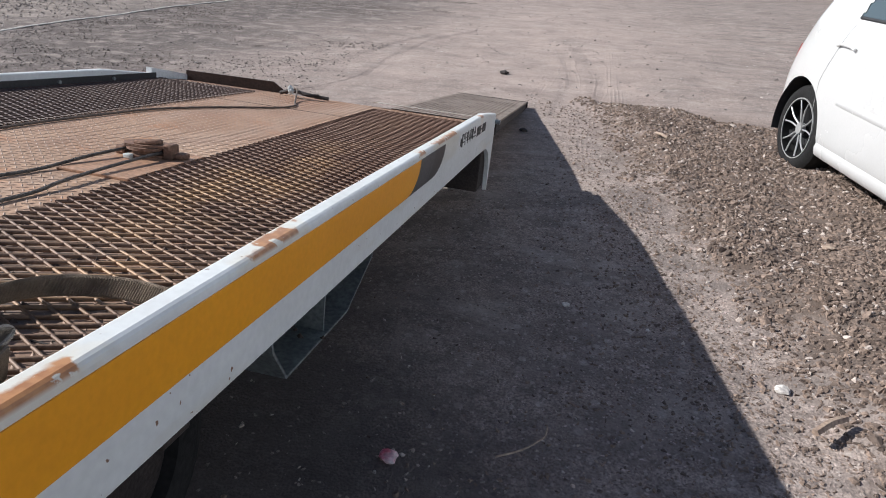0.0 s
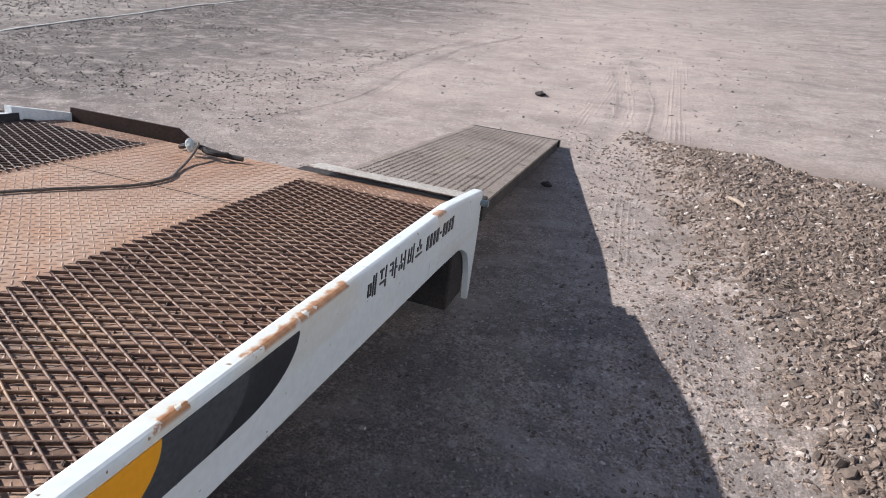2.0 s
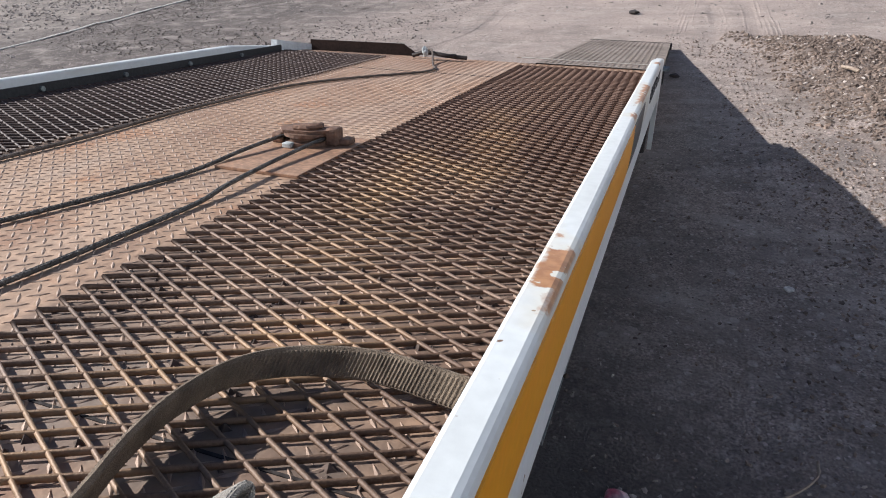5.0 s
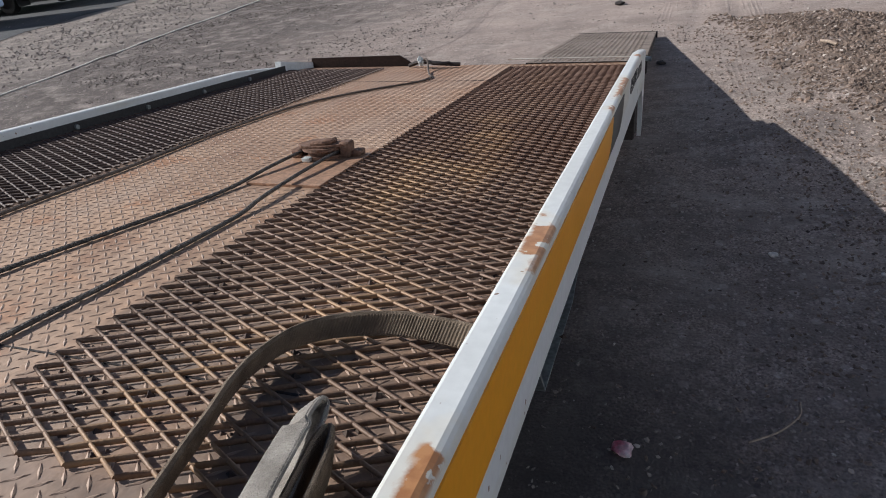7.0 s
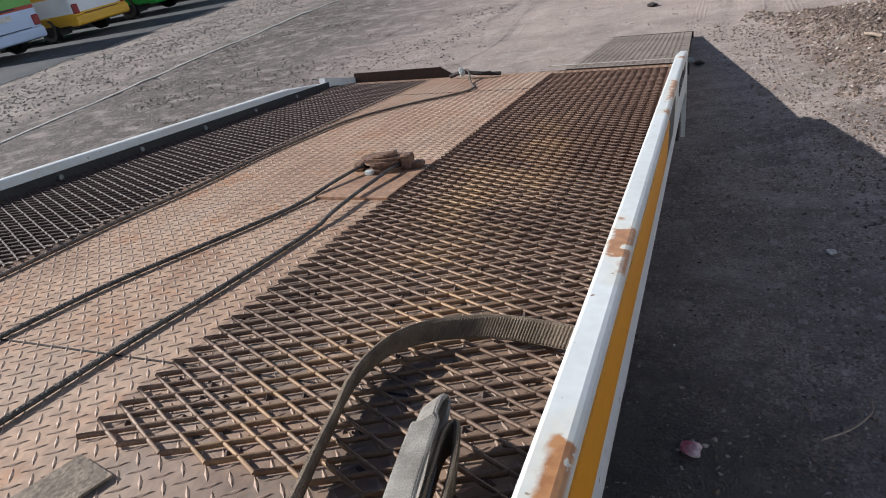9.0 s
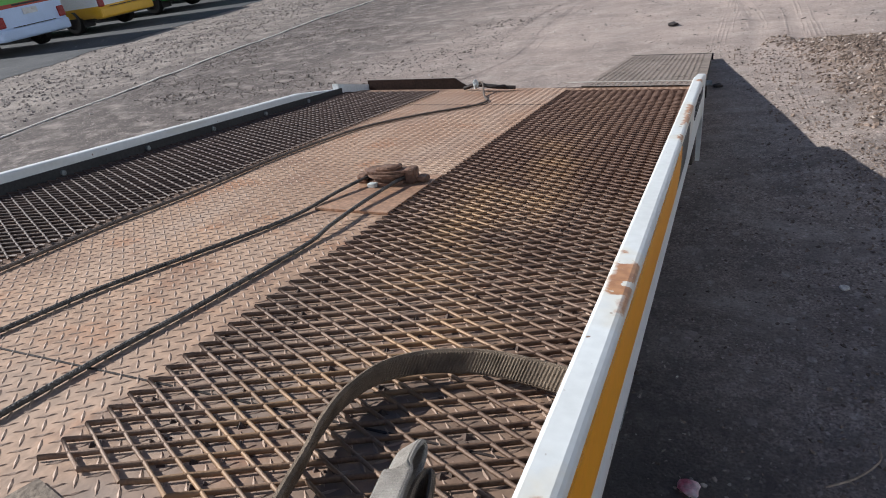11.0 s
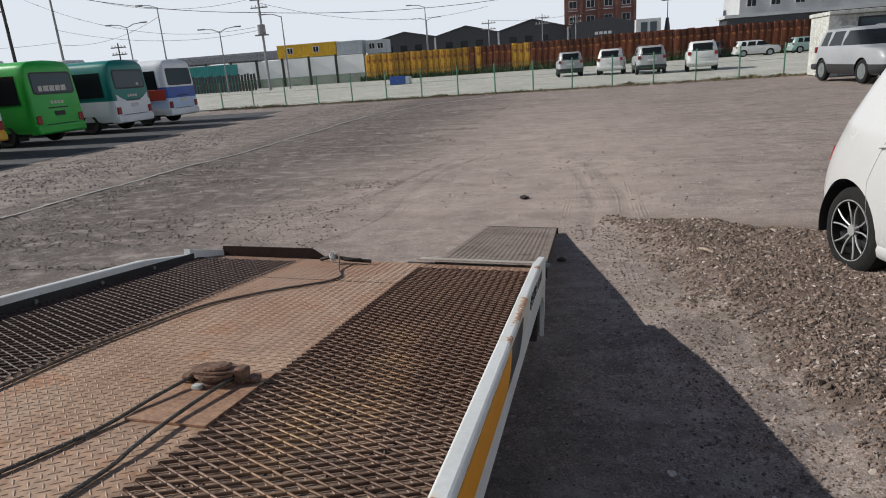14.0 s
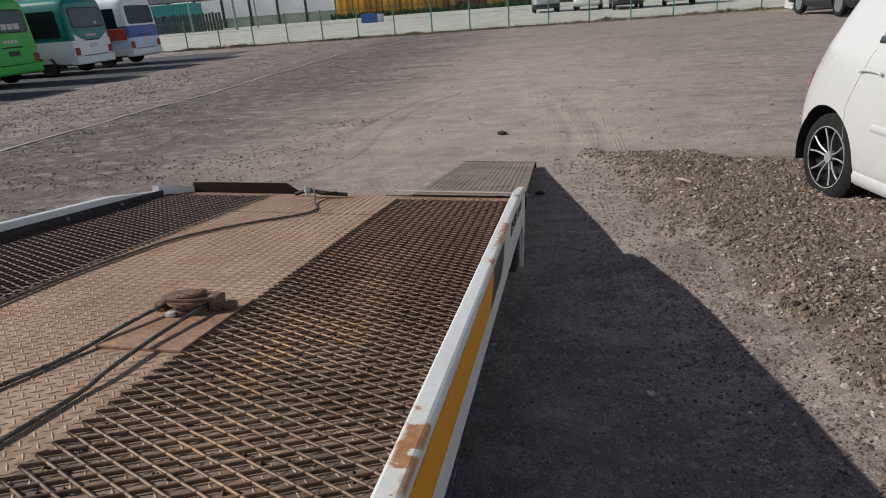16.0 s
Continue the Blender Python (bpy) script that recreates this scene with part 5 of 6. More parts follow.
def bus(y, cols, label, stickers, x=-15.15, panel=None, lampz=0.76, wave=None, letters=None):
    """Small parked bus with its tail towards the yard. cols: list of (upper z, material) from the bottom."""
    e = empty("minibus", pose(x, y, 0.03) @ Matrix.Diagonal((0.91, 0.91, 0.91, 1.0)), label, "bus", "parked buses")
    W, L, z0, H = 2.04, 6.9, 0.36, 2.56
    bm = bmesh.new()
    # rear face leans in towards the roof; roof crowned
    sec = [(W * 0.46, z0), (W * 0.49, z0 + 0.12), (W * 0.5, 0.9), (W * 0.5, 1.3), (W * 0.487, 1.95), (W * 0.472, 2.24), (W * 0.435, 2.42), (W * 0.34, 2.51), (W * 0.16, 2.55), (0, H)]
    R = cat_rows([list(s) for s in sec], 3)
    xs = [0.0] + list(0.30 * (1 - np.cos(np.linspace(0.25, math.pi / 2, 7)))) + [0.5, 1.0, 2, 3, 4, 5, 6] + [L - 0.25, L - 0.1, L]
    grid = []
    for wv, z in R:
        lean = 0.02 + 0.10 * max(0.0, (z - 0.9) / 1.6) ** 1.3
        if z > 2.3:
            lean += 0.14 * ((z - 2.3) / 0.26) ** 2
        row = []
        for k, xx_ in enumerate(xs):
            t = min(xx_ / 0.30, 1.0)
            f = 0.92 + 0.08 * math.sqrt(max(0.0, 1 - (1 - t) ** 2))
            row.append((-(lean + xx_), wv * f, z))
        grid.append(row)
    for sgn in (1, -1):
        prev = None
        V = [[bm.verts.new((p[0], sgn * p[1], p[2])) for p in row] for row in grid]
        for i in range(len(V) - 1):
            for j in range(len(xs) - 1):
                bm.faces.new((V[i][j], V[i][j + 1], V[i + 1][j + 1], V[i + 1][j]))
        if sgn == 1:
            keep = V
        else:
            for i in range(len(V) - 1):
                bm.faces.new((keep[i][0], keep[i + 1][0], V[i + 1][0], V[i][0]))
                bm.faces.new((keep[i][-1], keep[i + 1][-1], V[i + 1][-1], V[i][-1]))
    bmesh.ops.remove_doubles(bm, verts=bm.verts[:], dist=0.0005)
    bmesh.ops.recalc_face_normals(bm, faces=bm.faces[:])
    for zc, _ in cols[:-1]:
        bmesh.ops.bisect_plane(bm, geom=bm.verts[:] + bm.edges[:] + bm.faces[:], plane_co=(0, 0, zc), plane_no=(0, 0, 1))
    for f in bm.faces:
        c = f.calc_center_median()
        for k, (zc, _) in enumerate(cols):
            if c.z < zc:
                f.material_index = k
                break
    part("body", bm, [c[1] for c in cols], e, smooth=True)

    def rear_x(z, out=0.012):
        return -(0.02 + 0.10 * max(0.0, (z - 0.9) / 1.6) ** 1.3) + out
    # rear window, framed
    for nm, w, h, mt, o in (("window_frame", 1.68, 0.68, M_BLACKPL, 0.006), ("rear_window", 1.58, 0.58, M_GLASS_BLUE, 0.014)):
        bm = bmesh.new()
        pts = rounded_rect(w, h, 0.12)
        front = [bm.verts.new((rear_x(1.86 + pz, o), py, 1.86 + pz)) for py, pz in pts]
        back = [bm.verts.new((rear_x(1.86 + pz, -0.05), py, 1.86 + pz)) for py, pz in pts]
        bm.faces.new(front)
        for k in range(len(pts)):
            q = (k + 1) % len(pts)
            bm.faces.new((front[k], front[q], back[q], back[k]))
        bmesh.ops.recalc_face_normals(bm, faces=bm.faces[:])
        part(nm, bm, mt, e)
    for py, w, h, mt in stickers:
        part("window_sticker", bbox(rear_x(1.7, 0.012), rear_x(1.7, 0.022), py - w / 2, py + w / 2, 1.62, 1.62 + h, 0.0), mt, e)
    part("rear_bumper", bbox(-0.35, 0.035, -0.985, 0.985, 0.32, 0.60, 0.06), cols[0][1], e)
    part("bumper_step", bbox(-0.2, 0.03, -0.6, 0.6, 0.60, 0.615), M_BLACKPL, e)
    part("number_plate", bbox(0.0, 0.012, -0.2, 0.2, 0.86, 1.0, 0.0), panel or M_WHITE_PLAIN, e)
    part("garnish_bar", bbox(rear_x(1.1, -0.02), rear_x(1.1, 0.02), -0.4, 0.4, 1.09, 1.13, 0.01), M_BLACKPL, e)
    for s in (-1, 1):
        part("tail_lamp", bbox(-0.14, 0.012, s * 0.86 - 0.10, s * 0.86 + 0.10, lampz - 0.13, lampz + 0.13, 0.03), M_REDLAMP, e)
    if wave:
        # swept edge of the lower colour on the tail
        for s in (-1, 1):
            bm = bmesh.new()
            pts = [(0.25, 1.10), (0.55, 1.16), (0.78, 1.30), (0.86, 1.34), (0.86, 1.08), (0.25, 1.08)]
            lo = [bm.verts.new((rear_x(pz, 0.005), s * py, pz)) for py, pz in pts]
            hi = [bm.verts.new((rear_x(pz, -0.06), s * py, pz)) for py, pz in pts]
            bm.faces.new(lo)
            for k in range(len(pts)):
                q = (k + 1) % len(pts)
                bm.faces.new((lo[k], lo[q], hi[q], hi[k]))
            bmesh.ops.recalc_face_normals(bm, faces=bm.faces[:])
            part("colour_sweep", bm, wave, e)
    if letters:
        for k in range(4):
            part("letter_bar", bbox(rear_x(1.28, -0.01), rear_x(1.28, 0.008), -0.26 + 0.14 * k, -0.16 + 0.14 * k, 1.23, 1.32), letters, e)
    part("roof_lamp", bbox(-0.45, -0.36, -0.08, 0.08, 2.44, 2.53, 0.02), M_BLACKPL, e)
    part("roof_vent", bbox(-3.6, -2.2, -0.55, 0.55, 2.5, 2.68, 0.06), M_WHITE_PLAIN, e)
    for s in (-1, 1):
        for k, (xa, xb) in enumerate(((-0.42, -1.75), (-1.82, -2.95), (-3.02, -4.15), (-4.22, -5.35), (-5.42, -6.4))):
            bm = bmesh.new()
            pts = [(xa, 1.26), (xa - 0.06, 2.12), (xb + 0.0, 2.12), (xb, 1.26)]
            prism(bm, pts, 1, 0, 0.02)
            # shear to follow the tumblehome
            for v in bm.verts:
                side = np.interp(v.co.z, R[:, 1], R[:, 0])
                v.co.y = s * (side + (0.010 if v.co.y > 0.01 else -0.012))
            bmesh.ops.recalc_face_normals(bm, faces=bm.faces[:])
            part("side_window", bm, M_GLASS_DARK, e)
        for wx in (-1.25, -5.3):
            w = part("wheel", lathe([(-0.11, 0.24), (-0.11, 0.34), (-0.08, 0.37), (0.08, 0.37), (0.11, 0.34), (0.11, 0.24)], (0, 0, 0), 28), M_TYRE, e, smooth=True)
            w.matrix_basis = pose(wx, s * 0.90, 0.37, 0, 0, 90)
            part("hub", cyl(bmesh.new(), (0, 0, 0), 0, 0.235, 0.16, 18), M_DARKSTEEL, w)
    part("underbody", bbox(-6.6, -0.1, -0.85, 0.85, 0.30, 0.5), M_BLACKPL, e)
    part("mud_flap", bbox(-0.85, -0.83, -0.98, -0.6, 0.15, 0.5), M_BLACKPL, e)
    return e


P_GREEN = paint("bright_green_bus_paint", (0.03, 0.44, 0.045))
P_YEL = paint("ochre_bus_paint", (0.80, 0.45, 0.03))
P_TEAL = paint("teal_bus_paint", (0.005, 0.20, 0.165))
P_BWHITE = paint("white_bus_paint", (0.84, 0.855, 0.87))
P_OLIVE = paint("olive_green_bus_paint", (0.13, 0.42, 0.06))
P_BLUE = paint("blue_bus_paint", (0.025, 0.09, 0.42))
P_LBLUE = paint("pale_blue_bus_paint", (0.56, 0.68, 0.88))
P_CREAM = paint("cream_bus_paint", (0.66, 0.60, 0.40))
S_WHITE, S_BLUE, S_RED, S_LIME = M_LITTER, paint("blue_sticker", (0.1, 0.35, 0.75)), paint("red_sticker", (0.6, 0.1, 0.1)), paint("lime_sticker", (0.55, 0.75, 0.05))
bus(11.75, [(0.66, P_LBLUE), (1.05, P_LBLUE), (1.14, M_RED), (9, P_OLIVE)], "green and pale blue minibus parked on the asphalt", [(0.55, 0.3, 0.18, S_WHITE), (0.2, 0.2, 0.16, S_WHITE)])
bus(14.5, [(0.66, P_YEL), (1.12, P_BWHITE), (9, P_YEL)], "ochre yellow and white minibus parked on the asphalt", [(-0.28, 0.26, 0.2, S_BLUE), (0.02, 0.18, 0.2, S_LIME), (0.3, 0.3, 0.22, S_RED), (0.56, 0.12, 0.18, S_WHITE), (-0.5, 0.14, 0.16, S_WHITE)], wave=P_BWHITE, letters=P_OLIVE)
bus(17.35, [(9, P_GREEN)], "bright green minibus with white rear window sign", [(-0.32, 0.2, 0.17, S_WHITE), (-0.08, 0.2, 0.17, S_WHITE), (0.16, 0.2, 0.17, S_WHITE), (0.4, 0.2, 0.17, S_WHITE), (-0.54, 0.14, 0.17, S_WHITE)], panel=M_BLACKPL, letters=M_LITTER)
bus(20.65, [(1.12, P_BWHITE), (9, P_TEAL)], "teal and white minibus parked on the asphalt", [(0.4, 0.12, 0.1, S_WHITE)], wave=P_BWHITE, letters=M_LITTER)
bus(23.5, [(0.62, P_BWHITE), (1.02, P_LBLUE), (1.46, P_BLUE), (9, P_BWHITE)], "white minibus with blue and red rear panels", [])
red_panel = bpy.data.objects["minibus.004"]
part("red_panel", bbox(-1.6, -0.12, -1.035, -1.012, 0.95, 1.38, 0.01), M_RED, red_panel, "bright red side panel")


# ---- fence and the lot behind ----
fence = empty("chain_link_fence", pose(0, 31.5, 0.0), "green chain-link fence between dirt yard and concrete lot", "fence")
posts = [-20.0, -18.3] + [-16.55 + 1.765 * k for k in range(15)]
for x in posts:
    bm = bmesh.new()
    cyl(bm, (x, 0, 0.66), 2, 0.032, 1.36, 8)
    cyl(bm, (x, 0, 1.35), 2, 0.040, 0.03, 8)
    p = part("post", bm, M_GREEN_POST, fence)
for z in (1.30, 0.72, 0.10):
    part("tension_wire", tube([(posts[0], 0, z), (posts[-1], 0, z)], 0.006, 5), M_GREEN_POST, fence)
vs, fs = [], []
for sgn in (1, -1):
    for k in range(int((posts[-1] - posts[0]) / 0.085)):
        x = posts[0] + k * 0.085
        x2 = x + sgn * 1.2
        if not posts[0] <= x2 <= posts[-1]:
            continue
        b0 = len(vs)
        vs += [(x - 0.0016, 0.004 * sgn, 0.1), (x + 0.0016, 0.004 * sgn, 0.1), (x2 + 0.0016, 0.004 * sgn, 1.3), (x2 - 0.0016, 0.004 * sgn, 1.3)]
        fs.append((b0, b0 + 1, b0 + 2, b0 + 3))
tagged(pydata("wire_netting", vs, fs, M_GREEN_POST, fence, "thin green diagonal wire netting"), kind="stuff")

# rusty sheet wall, one pressed panel beside the other
M_SHEET = mat("rust_streaked_sheet", (0.23, 0.066, 0.024), (0.075, 0.028, 0.018), scale=0.8, rough=0.8, bump=0.2, fine=7, c3=(0.36, 0.13, 0.04), low=0.56, fineamt=0.6)
M_SHEETY = mat("faded_yellow_sheet", (0.62, 0.36, 0.03), (0.42, 0.20, 0.025), scale=0.8, rough=0.7, bump=0.2, fine=7, c3=(0.24, 0.09, 0.035), low=0.53, fineamt=0.6)
for m in (M_SHEET, M_SHEETY):
    nt, b, col = tree(m)
    oi = nt.nodes.new("ShaderNodeObjectInfo")
    hs = nt.nodes.new("ShaderNodeHueSaturation")
    nt.links.new(n_range(nt, oi.outputs["Random"], 0, 1, 0.55, 1.25), hs.inputs["Value"])
    nt.links.new(col, hs.inputs["Color"])
    nt.links.new(hs.outputs[0], b.inputs["Base Color"])
M_WALLW = mat("painted_white_wall", (0.84, 0.85, 0.84), (0.76, 0.77, 0.76), scale=0.4, rough=0.85, bump=0.1, fine=6, fineamt=0.12)
M_WALLG = mat("mossy_concrete_base", (0.42, 0.45, 0.38), (0.30, 0.34, 0.28), scale=0.6, rough=0.9, bump=0.1, fine=6)
M_BLACKPOST = mat("black_steel_post", (0.02, 0.02, 0.022), (0.035, 0.033, 0.032), scale=2, rough=0.6)
M_WEED = mat("dull_green_weeds", (0.06, 0.10, 0.035), (0.035, 0.06, 0.025), scale=2, rough=0.9)
wall_r = empty("rusty_sheet_wall", pose(0, 88, 0), "long wall of rusty brown and faded yellow pressed steel sheets", "wall", kind="structure")
panel_me = {}
for key, mm in (("r", M_SHEET), ("y", M_SHEETY)):
    bm = bmesh.new()
    prof = [(0.0, 0.0), (0.12, 0.0), (0.2, -0.14), (0.62, -0.14), (0.70, 0.0), (0.80, 0.0), (0.80, 0.06), (0.0, 0.06)]
    prism(bm, prof, 2, 0.0, 3.5)
    me = bpy.data.meshes.new("sheet_panel")
    bm.to_mesh(me)
    bm.free()
    me.materials.append(mm)
    panel_me[key] = me
rr = random.Random(4)
for k in range(112):
    x = -29.2 + 0.805 * k
    yellow = x < -7 and not (-13.5 < x < -9.5 and rr.random() < 0.85) and rr.random() < 0.93
    ob = new("sheet_panel", panel_me["y" if yellow else "r"])
    ob.parent = wall_r
    ob.location = (x, rr.uniform(-0.03, 0.03), 0)
    ob.scale = (1, 1, rr.uniform(0.985, 1.015) * (1.0 + 0.06 * (x > 2)))
wall_w = empty("white_panel_wall", pose(0, 88, 0), "white painted precast wall with black steel posts", "wall", kind="structure")
for k in range(12):
    x = -29.4 - 4.0 * (k + 1)
    part("wall_panel", bbox(x + 0.04, x + 3.96, 0.0, 0.18, 1.25, 3.7, 0.02), M_WALLW, wall_w)
    part("wall_base", bbox(x + 0.02, x + 3.98, -0.03, 0.20, 0.0, 1.25, 0.02), M_WALLG, wall_w)
    part("wall_post", bbox(x - 0.14, x + 0.14, -0.25, -0.04, 0.0, 3.9 - 0.0 * k), M_BLACKPOST, wall_w)
# low dark fence beyond the buses
dk = empty("dark_slat_fence", pose(0, 76, 0), "dark slatted fence behind the parked buses", "fence")
for k in range(44):
    part("slat", bbox(-58 + 0.42 * k, -58 + 0.42 * k + 0.3, -0.04, 0.04, 0.0, 2.0 + 0.06 * (k % 3), 0.01), M_BLACKPOST, dk)
M_CORR_Y = paint("yellow_container_paint", (0.74, 0.45, 0.015), 0.5, 0.1)
M_CORR_W = paint("grey_white_container_paint", (0.50, 0.54, 0.58), 0.5, 0.1)
M_CORR_T = paint("teal_container_paint", (0.03, 0.30, 0.29), 0.5, 0.1)
M_BLUEBOX = paint("blue_drum_plastic", (0.015, 0.07, 0.33), 0.4, 0.2)


def container(name, x0, x1, y, z0, z1, pm, label, windows=()):
    e = empty(name, pose(x0, y, z0), label, "container")
    bm = bmesh.new()
    prof = []
    n = int((x1 - x0) / 0.32)
    d = (x1 - x0) / n
    for k in range(n):
        prof += [(k * d, 0.0), (k * d + d * 0.35, 0.0), (k * d + d * 0.5, 0.06), (k * d + d * 0.85, 0.06)]
    prof += [(x1 - x0, 0.0), (x1 - x0, 2.4), (0, 2.4)]
    prism(bm, prof, 2, 0.12, z1 - z0 - 0.12)
    part("corrugated_side", bm, pm, e)
    for za in (0.0, z1 - z0 - 0.12):
        part("frame_rail", bbox(-0.03, x1 - x0 + 0.03, -0.04, 2.44, za, za + 0.12), pm, e)
    for wx in windows:
        w = part("window", bbox(wx - 0.5, wx + 0.5, -0.05, 0.0, 0.55, 1.45), M_WHITE_PLAIN, e)
        part("pane", bbox(wx - 0.4, wx - 0.04, -0.06, -0.045, 0.63, 1.37), M_GLASS_DARK, w)
        part("pane", bbox(wx + 0.04, wx + 0.4, -0.06, -0.045, 0.63, 1.37), M_GLASS_DARK, w)
    if z0 > 0.5:
        part("support_frame", bbox(0.1, x1 - x0 - 0.1, 0.3, 2.2, -z0 + 0.02, 0.0), M_WALLG, e)
    return e


container("yellow_container", -45.4, -35.95, 95, 4.05, 5.95, M_CORR_Y, "yellow site container raised behind the white wall", (2.1, 6.3))
container("white_container", -35.8, -31.9, 95, 4.0, 5.85, M_CORR_W, "pale grey corrugated container beside the yellow one")
container("grey_container", -31.6, -28.4, 96, 3.9, 5.75, M_CORR_W, "grey container office with dark windows", (1.0, 2.3))
container("teal_container", -54.5, -44.3, 78, 0.02, 3.38, M_CORR_T, "teal container behind the dark slatted fence")
bx = empty("blue_crate", pose(-16.1, 58, 0.03), "blue plastic crate with pale lid end on the concrete", "crate")
part("crate_body", bbox(-0.9, 0.55, -0.4, 0.4, 0.0, 0.72, 0.05), M_BLUEBOX, bx)
part("crate_end", bbox(0.57, 0.95, -0.4, 0.4, 0.0, 0.66, 0.05), M_CORR_W, bx)

M_POLE = mat("grey_concrete_pole", (0.30, 0.30, 0.31), (0.24, 0.24, 0.245), scale=1, rough=0.85, bump=0.1, fine=8)
M_POLED = mat("dark_timber_pole", (0.06, 0.055, 0.05), (0.04, 0.038, 0.036), scale=1, rough=0.9, bump=0.1, fine=8)
# gabled sheds beyond the wall
M_SHED = paint("charcoal_cladding", (0.045, 0.048, 0.056), 0.6, 0.0)
M_SHEDROOF = paint("dark_roof_sheet", (0.035, 0.036, 0.04), 0.6, 0.0)
M_TRIMW = paint("pale_trim", (0.6, 0.6, 0.6), 0.5, 0.0)
for x0, x1, pk, ev, lab in ((-40.5, -28.4, 8.1, 6.9, "dark grey gabled shed behind the wall"), (-28.2, -15.8, 8.3, 6.8, "dark grey gabled shed with pale corner trim"), (-15.6, -2.6, 8.5, 6.8, "charcoal gabled shed next to the brick flats")):
    e = empty("warehouse", pose(0, 130, 0), lab, "warehouse", "gabled sheds")
    xm = (x0 + x1) / 2
    part("shed_wall", prism(bmesh.new(), [(x0, 0), (x1, 0), (x1, ev), (xm, pk), (x0, ev)], 1, 0.0, 22), M_SHED, e)
    for a, bq in (((x0 - 0.2, ev - 0.05), (xm, pk + 0.05)), ((xm, pk + 0.05), (x1 + 0.2, ev - 0.05))):
        part("roof_slope", prism(bmesh.new(), [a, bq, (bq[0], bq[1] + 0.2), (a[0], a[1] + 0.2)], 1, -0.4, 22.4), M_SHEDROOF, e)
    part("corner_trim", bbox(x1 - 0.1, x1 + 0.25, -0.12, 0.1, 0.0, ev), M_TRIMW, e)
    for k in range(3):
        part("window", bbox(x0 + 2 + 3 * k, x0 + 3.4 + 3 * k, -0.06, 0.02, 4.6, 5.7), M_GLASS_DARK, e)

M_BRICK = mat("brown_brick_cladding", (0.28, 0.13, 0.10), (0.21, 0.10, 0.078), scale=0.5, rough=0.85, bump=0.2, fine=7)
M_PALEB = mat("pale_grey_render", (0.56, 0.57, 0.58), (0.48, 0.49, 0.5), scale=0.2, rough=0.85, bump=0.1, fine=4, fineamt=0.1)


def flats(name, x0, x1, y, z1, pm, label, cols, storey, trim, inset=1.0):
    e = empty(name, pose(0, y, 0), label, "building")
    part("facade", bbox(x0, x1, 0.0, 14.0, 0.0, z1, 0.0), pm, e)
    part("parapet", bbox(x0 - 0.2, x1 + 0.2, -0.2, 14.2, z1, z1 + 0.5), trim, e)
    step = (x1 - x0) / cols
    for k in range(cols):
        cx = x0 + step * (k + 0.5)
        for z in np.arange(4.6, z1 - 1.6, storey):
            w = part("window", bbox(cx - 0.85, cx + 0.85, -0.10, 0.05, z, z + 1.5), trim, e)
            part("pane", bbox(cx - 0.72, cx - 0.05, -0.125, -0.09, z + 0.12, z + 1.4), M_GLASS_DARK, w)
            part("pane", bbox(cx + 0.05, cx + 0.72, -0.125, -0.09, z + 0.12, z + 1.4), M_GLASS_DARK, w)
            if inset:
                part("balcony", bbox(cx - 0.95, cx + 0.95, -0.7, 0.0, z - 0.55, z - 0.4), trim, e)
        if inset:
            part("pilaster", bbox(cx + step / 2 - 0.35, cx + step / 2 + 0.2, -0.35, 0.0, 0.0, z1), pm, e)
    return e


flats("brick_flats", -3.4, 10.6, 142, 19.0, M_BRICK, "brown brick block of flats with rows of balconies", 4, 3.0, M_TRIMW)
flats("pale_office_block", 28.0, 60.0, 132, 18.0, M_PALEB, "pale grey office block with small square windows", 8, 3.1, M_TRIMW, 0)
e = empty("dark_hall", pose(0, 128, 0), "low charcoal hall in front of the brick flats", "building")
part("hall_wall", prism(bmesh.new(), [(-2.0, 0), (10.2, 0), (10.2, 6.5), (5.0, 7.9), (-2.0, 7.0)], 1, 0, 8), M_SHED, e)
for k in range(4):
    part("sign_bar", bbox(2.4 + 0.8 * k, 3.0 + 0.8 * k, -0.03, 0.0, 4.9, 5.4), M_TRIMW, e)
e = empty("roof_cabin", pose(0, 110, 0), "small white glazed cabin above the rusty wall", "cabin")
part("cabin_frame", bbox(8.3, 12.0, 0.0, 3.0, 0.0, 6.2, 0.02), M_TRIMW, e)
part("cabin_window", bbox(9.0, 10.0, -0.05, 0.0, 4.2, 5.7), M_GLASS_BLUE, e)
part("cabin_window", bbox(10.4, 11.4, -0.05, 0.0, 4.2, 5.7), M_GLASS_BLUE, e)
e = empty("low_grey_shed", pose(0, 112, 0), "low grey flat-roofed shed in front of the office block", "shed")
part("shed_body", bbox(22.0, 48.0, 0.0, 6.0, 0.0, 5.3), M_SHED, e)
part("shed_roof", bbox(21.5, 48.5, -0.6, 6.4, 5.3, 5.75), M_PALEB, e)
e = empty("chapel_spire", pose(17.8, 150, 0), "dark roof peak with a cross against the sky", "spire")
part("spire_roof", cyl(bmesh.new(), (0, 0, 3.9), 2, 1.3, 7.8, 8, 0.3), M_SHED, e)
part("cross_upright", bbox(-0.07, 0.07, -0.07, 0.07, 7.8, 13.0), M_POLED, e)
part("cross_arm", bbox(-1.3, 1.3, -0.07, 0.07, 11.2, 11.34), M_POLED, e)

